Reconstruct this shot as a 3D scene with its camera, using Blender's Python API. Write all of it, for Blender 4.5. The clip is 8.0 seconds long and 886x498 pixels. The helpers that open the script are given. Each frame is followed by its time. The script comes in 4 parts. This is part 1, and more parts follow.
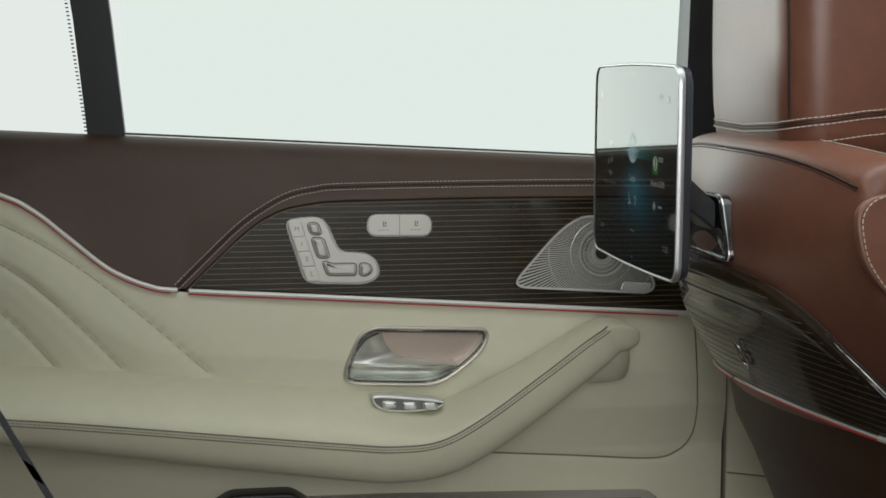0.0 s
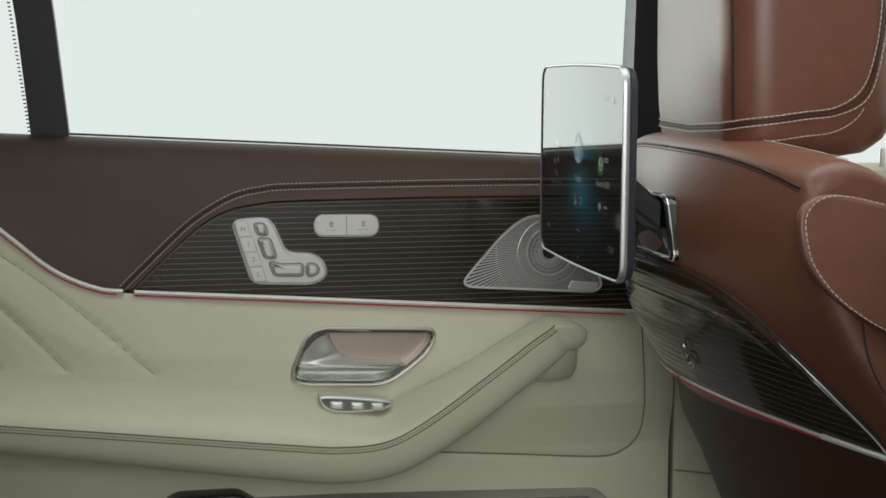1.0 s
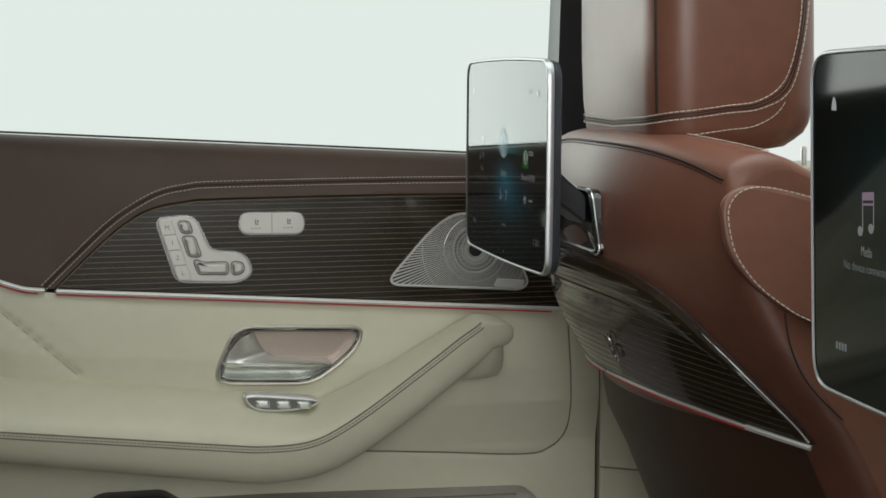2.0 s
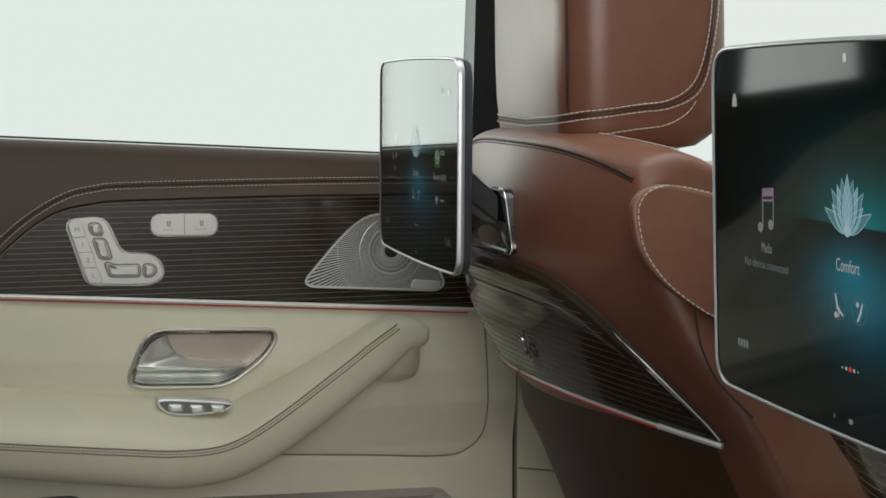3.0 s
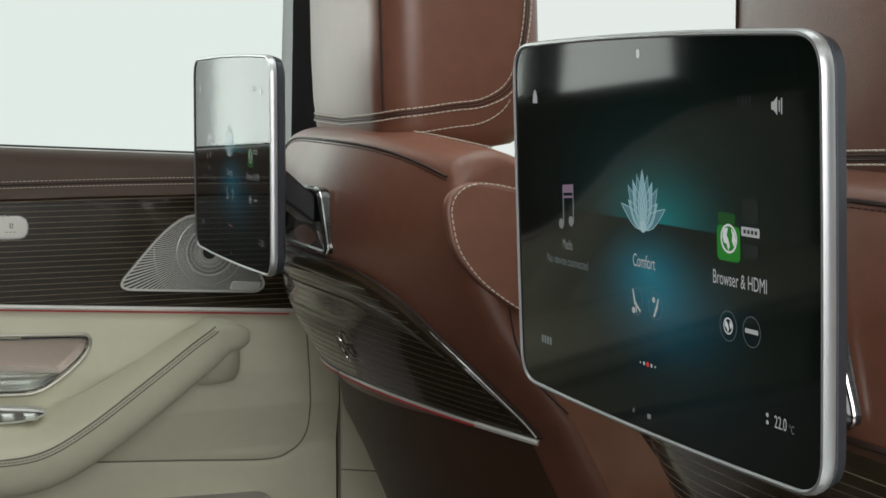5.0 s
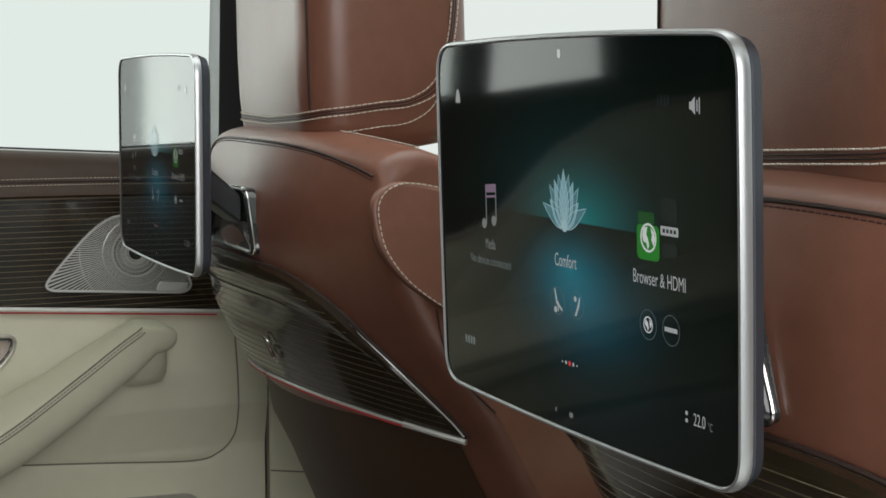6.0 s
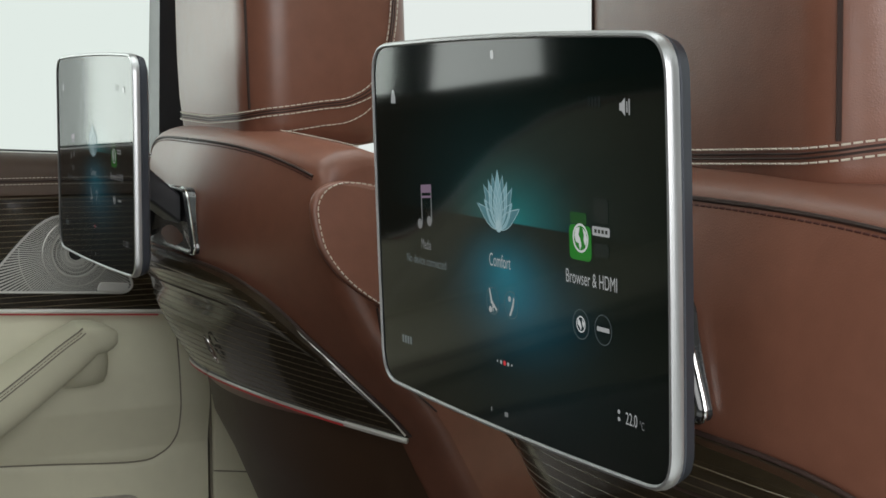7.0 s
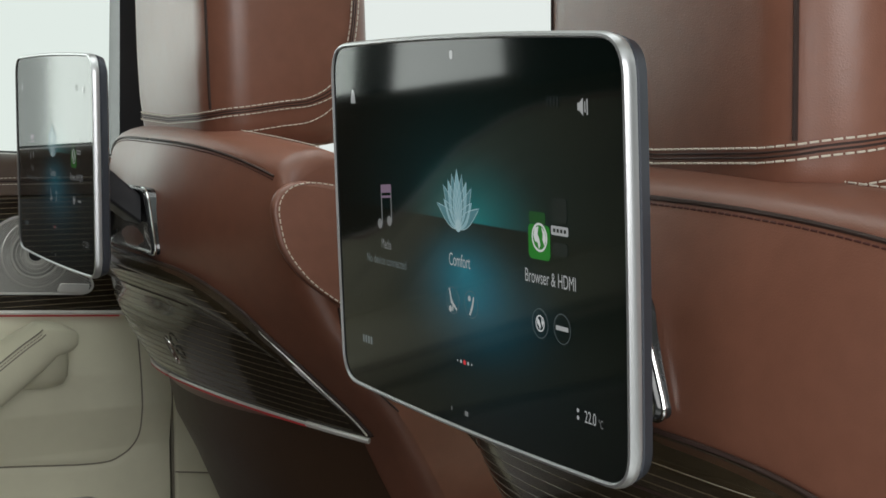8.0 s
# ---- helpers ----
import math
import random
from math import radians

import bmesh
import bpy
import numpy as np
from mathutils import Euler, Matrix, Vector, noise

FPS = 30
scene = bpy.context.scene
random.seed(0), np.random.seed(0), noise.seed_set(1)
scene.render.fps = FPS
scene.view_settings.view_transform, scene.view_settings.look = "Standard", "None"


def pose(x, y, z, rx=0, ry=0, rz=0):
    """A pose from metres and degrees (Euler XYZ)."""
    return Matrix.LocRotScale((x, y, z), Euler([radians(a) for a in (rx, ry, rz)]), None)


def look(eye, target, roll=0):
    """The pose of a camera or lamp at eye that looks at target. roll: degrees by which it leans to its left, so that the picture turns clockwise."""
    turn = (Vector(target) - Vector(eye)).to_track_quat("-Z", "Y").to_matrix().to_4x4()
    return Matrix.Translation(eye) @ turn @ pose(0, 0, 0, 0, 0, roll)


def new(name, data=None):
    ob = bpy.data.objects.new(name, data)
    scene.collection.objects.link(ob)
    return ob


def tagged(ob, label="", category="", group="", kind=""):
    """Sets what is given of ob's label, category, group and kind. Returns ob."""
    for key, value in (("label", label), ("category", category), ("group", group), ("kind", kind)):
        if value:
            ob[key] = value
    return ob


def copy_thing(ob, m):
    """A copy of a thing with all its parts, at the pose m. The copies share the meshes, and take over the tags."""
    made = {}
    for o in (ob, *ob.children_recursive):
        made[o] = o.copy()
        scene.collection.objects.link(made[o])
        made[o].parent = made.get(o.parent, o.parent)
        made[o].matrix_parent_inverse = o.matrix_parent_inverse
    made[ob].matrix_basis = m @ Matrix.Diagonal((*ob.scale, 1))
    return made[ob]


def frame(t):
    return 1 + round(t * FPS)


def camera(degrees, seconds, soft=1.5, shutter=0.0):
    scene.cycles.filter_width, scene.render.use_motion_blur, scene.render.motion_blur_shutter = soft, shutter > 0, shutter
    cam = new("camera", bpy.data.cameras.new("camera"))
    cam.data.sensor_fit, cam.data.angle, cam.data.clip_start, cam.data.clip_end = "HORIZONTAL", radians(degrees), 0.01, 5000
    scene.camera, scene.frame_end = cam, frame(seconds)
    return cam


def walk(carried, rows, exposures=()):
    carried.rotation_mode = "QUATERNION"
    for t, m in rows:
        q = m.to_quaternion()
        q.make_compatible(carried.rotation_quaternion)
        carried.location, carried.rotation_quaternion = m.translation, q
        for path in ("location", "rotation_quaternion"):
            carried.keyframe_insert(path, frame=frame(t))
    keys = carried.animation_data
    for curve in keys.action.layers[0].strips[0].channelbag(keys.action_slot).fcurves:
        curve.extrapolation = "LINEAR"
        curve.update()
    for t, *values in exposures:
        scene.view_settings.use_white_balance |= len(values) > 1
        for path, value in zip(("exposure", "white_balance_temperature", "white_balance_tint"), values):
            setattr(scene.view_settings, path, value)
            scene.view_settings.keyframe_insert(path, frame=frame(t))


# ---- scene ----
cam = camera(32.15, 8.0, soft=1.6)
PATH = [
    (0, (-0.407, -0.647, 1.196), (-0.09, 1.314, 0.963), -0.1),
    (0.5, (-0.402, -0.649, 1.198), (-0.065, 1.309, 0.963), -0.1),
    (1, (-0.402, -0.646, 1.2), (-0.023, 1.303, 0.962), -0.1),
    (1.5, (-0.403, -0.647, 1.192), (0.022, 1.294, 0.962), -0.1),
    (3, (-0.382, -0.64, 1.18), (0.178, 1.268, 0.961), 0.0),
    (3.5, (-0.376, -0.639, 1.181), (0.231, 1.254, 0.96), -0.1),
    (4, (-0.37, -0.636, 1.179), (0.291, 1.239, 0.96), 0.0),
    (4.5, (-0.365, -0.635, 1.178), (0.348, 1.221, 0.96), -0.0),
    (6, (-0.355, -0.636, 1.178), (0.484, 1.166, 0.959), 0.1),
    (6.5, (-0.354, -0.64, 1.178), (0.518, 1.147, 0.959), 0.1),
    (7, (-0.35, -0.64, 1.18), (0.55, 1.132, 0.957), -0.0),
    (7.5, (-0.351, -0.64, 1.179), (0.577, 1.117, 0.958), 0.1),
    (8, (-0.349, -0.642, 1.18), (0.593, 1.108, 0.957), 0.0),
]
walk(cam, [(t, look(eye, target, roll)) for t, eye, target, roll in PATH])

# ---- light: an evenly lit white studio round the car, with unseen lamps added ----
world = bpy.data.worlds.new("studio")
scene.world = world
world.use_nodes = True
wbg = world.node_tree.nodes["Background"]
wbg.inputs[0].default_value = (0.775, 0.83, 0.80, 1)
wbg.inputs[1].default_value = 1.0


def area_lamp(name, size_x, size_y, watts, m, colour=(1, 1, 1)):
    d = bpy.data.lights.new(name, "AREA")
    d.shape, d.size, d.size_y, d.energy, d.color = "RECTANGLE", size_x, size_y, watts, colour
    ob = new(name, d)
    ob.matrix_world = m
    return tagged(ob, "unseen area lamp added to light the car", "lamp", kind="structure")


# unseen main fill lamp added beyond the open side, for door and seats
area_lamp("added_fill_lamp", 1.6, 1.6, 36, look((-0.48, -2.3, 1.70), (0.0, 0.6, 0.95)))
# unseen fill lamp added past the open rear door to brighten the near seat
area_lamp("added_fill_lamp", 1.0, 1.2, 13, look((-2.1, -1.35, 0.95), (0.1, -0.2, 1.0)))
# unseen fill lamp added overhead, shining through the glass roof on upper surfaces
area_lamp("added_fill_lamp", 2.4, 2.0, 21, look((0.05, 0.4, 3.4), (0.05, 0.4, 0.0)))
# unseen bright panel added beyond the rear corner, for reflections in screens and leather
area_lamp("added_reflection_panel", 10.0, 6.0, 390, look((-7.2, 10.0, 3.0), (-7.2, 0.0, 3.0)), (0.93, 1.0, 0.95))


# ---- materials ----
def mat(name, colour, rough=0.5, metal=0.0, grain=0.0, grain_scale=400.0, var=0.0, var_scale=6.0, coat=0.0, ior=1.5,
        stretch=(1, 1, 1), emit=None, emit_strength=0.0, rough_var=0.0, bump_kind="noise", coat_rough=0.08):
    m = bpy.data.materials.new(name)
    m.use_nodes = True
    nt = m.node_tree
    b = nt.nodes["Principled BSDF"]
    b.inputs["Base Color"].default_value = (*colour, 1)
    b.inputs["Roughness"].default_value = rough
    b.inputs["Metallic"].default_value = metal
    b.inputs["IOR"].default_value = ior
    b.inputs["Coat Weight"].default_value = coat
    b.inputs["Coat Roughness"].default_value = coat_rough
    if emit:
        b.inputs["Emission Color"].default_value = (*emit, 1)
        b.inputs["Emission Strength"].default_value = emit_strength
    tc = nt.nodes.new("ShaderNodeTexCoord")
    mp = nt.nodes.new("ShaderNodeMapping")
    mp.inputs["Scale"].default_value = stretch
    nt.links.new(tc.outputs["Object"], mp.inputs["Vector"])
    if var > 0:
        n1 = nt.nodes.new("ShaderNodeTexNoise")
        n1.inputs["Scale"].default_value = var_scale
        n1.inputs["Detail"].default_value = 6
        n2 = nt.nodes.new("ShaderNodeTexNoise")
        n2.inputs["Scale"].default_value = var_scale * 14
        n2.inputs["Detail"].default_value = 3
        ad = nt.nodes.new("ShaderNodeMath")
        ad.operation = "MULTIPLY_ADD"
        ad.inputs[1].default_value = 0.45
        rp = nt.nodes.new("ShaderNodeValToRGB")
        rp.color_ramp.elements[0].position, rp.color_ramp.elements[1].position = 0.45, 1.0
        rp.color_ramp.elements[0].color = (*[c * (1 - var) for c in colour], 1)
        rp.color_ramp.elements[1].color = (*[min(1, c * (1 + var)) for c in colour], 1)
        for n in (n1, n2):
            nt.links.new(mp.outputs[0], n.inputs["Vector"])
        nt.links.new(n2.outputs["Fac"], ad.inputs[0])
        nt.links.new(n1.outputs["Fac"], ad.inputs[2])
        nt.links.new(ad.outputs[0], rp.inputs["Fac"])
        nt.links.new(rp.outputs[0], b.inputs["Base Color"])
        if rough_var > 0:
            mr = nt.nodes.new("ShaderNodeMapRange")
            mr.inputs[1].default_value, mr.inputs[2].default_value = 0.4, 1.0
            mr.inputs[3].default_value, mr.inputs[4].default_value = rough - rough_var, rough + rough_var
            nt.links.new(ad.outputs[0], mr.inputs[0])
            nt.links.new(mr.outputs[0], b.inputs["Roughness"])
    if grain > 0:
        if bump_kind == "leather":
            g = nt.nodes.new("ShaderNodeTexVoronoi")
            g.feature = "DISTANCE_TO_EDGE"
            out = g.outputs["Distance"]
        else:
            g = nt.nodes.new("ShaderNodeTexNoise")
            g.inputs["Detail"].default_value = 4
            out = g.outputs["Fac"]
        g.inputs["Scale"].default_value = grain_scale
        bp = nt.nodes.new("ShaderNodeBump")
        bp.inputs["Strength"].default_value = grain
        bp.inputs["Distance"].default_value = 0.0006
        nt.links.new(mp.outputs[0], g.inputs["Vector"])
        nt.links.new(out, bp.inputs["Height"])
        nt.links.new(bp.outputs[0], b.inputs["Normal"])
        if bump_kind == "leather":
            # soft unevenness of stretched leather under the fine grain
            w = nt.nodes.new("ShaderNodeTexNoise")
            w.inputs["Scale"].default_value = 22
            w.inputs["Detail"].default_value = 3
            b2 = nt.nodes.new("ShaderNodeBump")
            b2.inputs["Strength"].default_value = 0.13
            b2.inputs["Distance"].default_value = 0.004
            nt.links.new(mp.outputs[0], w.inputs["Vector"])
            nt.links.new(w.outputs["Fac"], b2.inputs["Height"])
            nt.links.new(b2.outputs[0], bp.inputs["Normal"])
    return m


BROWN = mat("mahogany leather", (0.174, 0.071, 0.045), 0.33, ior=1.6, grain=0.22, grain_scale=700, var=0.18, var_scale=5, rough_var=0.05, bump_kind="leather")
# the seats' brown leather again, darkened to imitate dimmer light on it
DARKBROWN = mat("mahogany leather toned for dim light", (0.058, 0.0300, 0.0160), 0.48, grain=0.3, grain_scale=800, var=0.16, var_scale=5, rough_var=0.05, bump_kind="leather")
BEIGE = mat("macchiato leather", (0.63, 0.615, 0.465), 0.45, grain=0.3, grain_scale=800, var=0.05, var_scale=4, rough_var=0.05, bump_kind="leather")
# grey beige, its tone lowered further for the shade under the armrest
BEIGE_LOW = mat("grey beige moulding toned for shade", (0.36, 0.34, 0.315), 0.6, grain=0.3, grain_scale=900, var=0.06, var_scale=5)
WOOD = mat("dark pinstripe veneer", (0.024, 0.0175, 0.0095), 0.20, coat=0.55, coat_rough=0.06, var=0.45, var_scale=9, stretch=(1.2, 3, 9), grain=0.05, grain_scale=60)
FRAME = mat("brushed silver frame", (0.53, 0.54, 0.55), 0.33, metal=0.8, var=0.05, var_scale=20)
SILVERTRIM = mat("pale polished trim", (0.80, 0.79, 0.75), 0.33, metal=0.35, var=0.04, var_scale=25)
CHAMPAGNE = mat("champagne satin metal", (0.62, 0.59, 0.52), 0.28, metal=0.6, var=0.05, var_scale=20)
INLAY = mat("fine metal inlay", (0.15, 0.122, 0.078), 0.40, metal=0.3, coat=0.55, coat_rough=0.06, var=0.2, var_scale=20)
CHROME = mat("bright chrome trim", (0.80, 0.80, 0.79), 0.14, metal=1.0, var=0.04, var_scale=30)
SATIN = mat("satin silver metal", (0.78, 0.78, 0.75), 0.32, metal=0.7, grain=0.08, grain_scale=900, var=0.05, var_scale=20)
SWITCH = mat("pale silver switch lacquer", (0.55, 0.54, 0.50), 0.38, metal=0.45, grain=0.05, grain_scale=900, var=0.04, var_scale=25)
GREYMETAL = mat("polished grey metal", (0.72, 0.75, 0.71), 0.18, metal=0.7, var=0.12, var_scale=18, stretch=(3, 1, 1))
GRILLE = mat("perforated aluminium", (0.60, 0.60, 0.56), 0.36, metal=0.75, var=0.06, var_scale=25)
DARKHOLE = mat("black backing cloth", (0.015, 0.015, 0.014), 0.8, grain=0.3, grain_scale=900, var=0.2, var_scale=40)
RED = mat("red ambient light strip", (0.35, 0.03, 0.03), 0.35, emit=(0.85, 0.06, 0.07), emit_strength=0.06, var=0.1, var_scale=12)
RUBBER = mat("black rubber seal", (0.014, 0.015, 0.017), 0.55, grain=0.2, grain_scale=500, var=0.2, var_scale=15)
PILLAR = mat("black pillar cover", (0.018, 0.020, 0.024), 0.42, grain=0.25, grain_scale=600, var=0.15, var_scale=8)
THREAD = mat("cream stitching thread", (0.62, 0.56, 0.47), 0.7, grain=0.3, grain_scale=2500, var=0.08, var_scale=60)
THREAD_BEIGE = mat("taupe stitching thread", (0.24, 0.21, 0.165), 0.7, grain=0.3, grain_scale=2500, var=0.08, var_scale=60)
THREAD_RED = mat("oxblood stitching thread", (0.07, 0.02, 0.015), 0.7, grain=0.3, grain_scale=2500, var=0.08, var_scale=60)
GROOVE = mat("dark leather seam", (0.030, 0.014, 0.010), 0.6, grain=0.2, grain_scale=900, var=0.1, var_scale=30)
GROOVE_SOFT = mat("pressed beige quilt line", (0.40, 0.375, 0.285), 0.6, grain=0.2, grain_scale=900, var=0.1, var_scale=30)
# darker beige that stands in for shade in seams and the door gap
GROOVE_BEIGE = mat("shaded beige seam", (0.21, 0.19, 0.145), 0.6, grain=0.2, grain_scale=900, var=0.1, var_scale=30)
ROSE = mat("warm beige handle shell", (0.50, 0.41, 0.34), 0.35, metal=0.3, grain=0.1, grain_scale=700, var=0.06, var_scale=10)
PRINT = mat("grey printed symbol", (0.16, 0.16, 0.15), 0.6, var=0.1, var_scale=50)
CARPET = mat("dark brown carpet", (0.05, 0.035, 0.028), 0.9, grain=0.8, grain_scale=900, var=0.3, var_scale=30)
LINER = mat("beige headliner cloth", (0.55, 0.52, 0.45), 0.85, grain=0.4, grain_scale=900, var=0.05, var_scale=8)
BLOCKER_GREY = mat("grey light blocker paint", (0.20, 0.20, 0.195), 0.7, grain=0.1, grain_scale=60, var=0.08, var_scale=1)
STUDIO = mat("white studio floor paint", (0.72, 0.73, 0.71), 0.5, grain=0.1, grain_scale=60, var=0.05, var_scale=1)
BLACKPLASTIC = mat("black soft plastic", (0.02, 0.021, 0.024), 0.4, grain=0.15, grain_scale=900, var=0.15, var_scale=20)
BLACKGLOSS = mat("glossy black plastic", (0.02, 0.021, 0.022), 0.12, coat=0.5, var=0.1, var_scale=20)
GUNMETAL = mat("dark blue grey housing", (0.045, 0.050, 0.062), 0.38, metal=0.3, var=0.1, var_scale=20)


def dimmable(m, strength):
    """Lets an object's colour scale the emission, so a screen seen aslant can be dimmed."""
    nt = m.node_tree
    info = nt.nodes.new("ShaderNodeObjectInfo")
    sep = nt.nodes.new("ShaderNodeSeparateColor")
    mul = nt.nodes.new("ShaderNodeMath")
    mul.operation = "MULTIPLY"
    mul.inputs[1].default_value = strength
    nt.links.new(info.outputs["Color"], sep.inputs[0])
    nt.links.new(sep.outputs[0], mul.inputs[0])
    nt.links.new(mul.outputs[0], nt.nodes["Principled BSDF"].inputs["Emission Strength"])
    return m


def glow(name, colour, strength):
    return dimmable(mat(name, [0.004, 0.004, 0.004], 0.055, ior=1.43, emit=colour, emit_strength=strength), strength)


UI_TEXT = glow("lit soft white lettering", (0.75, 0.78, 0.78), 0.36)
UI_PETAL_EDGE = glow("lit petal outline", (0.55, 0.80, 0.86), 0.44)
UI_WHITE = glow("lit white symbol", (0.80, 0.82, 0.82), 0.55)
UI_GREY = glow("dim lit grey symbol", (0.42, 0.44, 0.44), 0.30)
UI_CYAN = glow("lit pale blue petal", (0.30, 0.58, 0.66), 0.46)
UI_CYAN_DIM = glow("lit dim blue petal", (0.14, 0.40, 0.47), 0.34)
UI_GREEN = glow("lit green tile", (0.02, 0.33, 0.03), 0.40)
UI_GREEN_DIM = glow("dim lit green tile", (0.015, 0.16, 0.03), 0.30)
UI_RED = glow("lit red dot", (0.75, 0.05, 0.06), 0.6)
UI_MAUVE = glow("lit mauve symbol", (0.42, 0.30, 0.42), 0.35)
UI_RING = glow("faint lit ring", (0.24, 0.29, 0.30), 0.34)
UI_SHADE = glow("barely lit tile", (0.10, 0.16, 0.16), 0.06)


def screen_glass():
    """Black display glass whose picture shows a blue-green glow round the middle symbol."""
    m = mat("black display glass", (0.004, 0.006, 0.005), 0.055, ior=1.43)
    nt = m.node_tree
    b = nt.nodes["Principled BSDF"]
    tc = nt.nodes.new("ShaderNodeTexCoord")

    def blob(cy, cz, sy, sz, colour):
        mp = nt.nodes.new("ShaderNodeMapping")
        mp.inputs["Location"].default_value = (0, -cy / sy, -cz / sz)
        mp.inputs["Scale"].default_value = (0, 1 / sy, 1 / sz)
        g = nt.nodes.new("ShaderNodeTexGradient")
        g.gradient_type = "QUADRATIC_SPHERE"
        mx = nt.nodes.new("ShaderNodeMix")
        mx.data_type = "RGBA"
        mx.inputs["A"].default_value = (0, 0, 0, 1)
        mx.inputs["B"].default_value = (*colour, 1)
        nt.links.new(tc.outputs["Object"], mp.inputs["Vector"])
        nt.links.new(mp.outputs[0], g.inputs["Vector"])
        nt.links.new(g.outputs["Fac"], mx.inputs["Factor"])
        return mx.outputs["Result"]

    def above(z0, out):
        """Keeps a glow to one side of the picture's horizon, a sharp level line."""
        sep = nt.nodes.new("ShaderNodeSeparateXYZ")
        cut = nt.nodes.new("ShaderNodeMapRange")
        cut.inputs[1].default_value, cut.inputs[2].default_value = z0 - 0.0004, z0 + 0.0004
        mul = nt.nodes.new("ShaderNodeVectorMath")
        mul.operation = "SCALE"
        nt.links.new(tc.outputs["Object"], sep.inputs[0])
        nt.links.new(sep.outputs[2], cut.inputs[0])
        nt.links.new(out, mul.inputs[0])
        nt.links.new(cut.outputs[0], mul.inputs["Scale"])
        return mul.outputs[0]

    parts = [above(0.0078, blob(-0.014, 0.008, 0.075, 0.040, (0.0, 0.105, 0.110))),
             above(0.0078, blob(-0.002, 0.018, 0.150, 0.080, (0.0, 0.012, 0.014))),
             blob(-0.004, -0.016, 0.058, 0.030, (0.0, 0.075, 0.105)),
             blob(-0.012, -0.030, 0.090, 0.040, (0.0, 0.050, 0.080)),
             blob(-0.02, -0.045, 0.125, 0.075, (0.0, 0.009, 0.014)),
             blob(-0.02, 0.02, 0.30, 0.22, (0.0010, 0.0034, 0.0026))]
    last = parts[0]
    for p in parts[1:]:
        ad = nt.nodes.new("ShaderNodeVectorMath")
        ad.operation = "ADD"
        nt.links.new(last, ad.inputs[0])
        nt.links.new(p, ad.inputs[1])
        last = ad.outputs[0]
    nt.links.new(last, b.inputs["Emission Color"])
    return dimmable(m, 1.0)


LIT = (UI_GREEN_DIM, UI_TEXT, UI_PETAL_EDGE, UI_WHITE, UI_GREY, UI_CYAN, UI_CYAN_DIM, UI_GREEN, UI_RED, UI_MAUVE, UI_RING, UI_SHADE)
GLASS = screen_glass()


def window_glass():
    m = bpy.data.materials.new("clear window glass")
    m.use_nodes = True
    b = m.node_tree.nodes["Principled BSDF"]
    b.inputs["Base Color"].default_value = (0.97, 1.0, 0.98, 1)
    b.inputs["Roughness"].default_value = 0.0
    b.inputs["Transmission Weight"].default_value = 1.0
    b.inputs["IOR"].default_value = 1.02
    return m


PANE = window_glass()


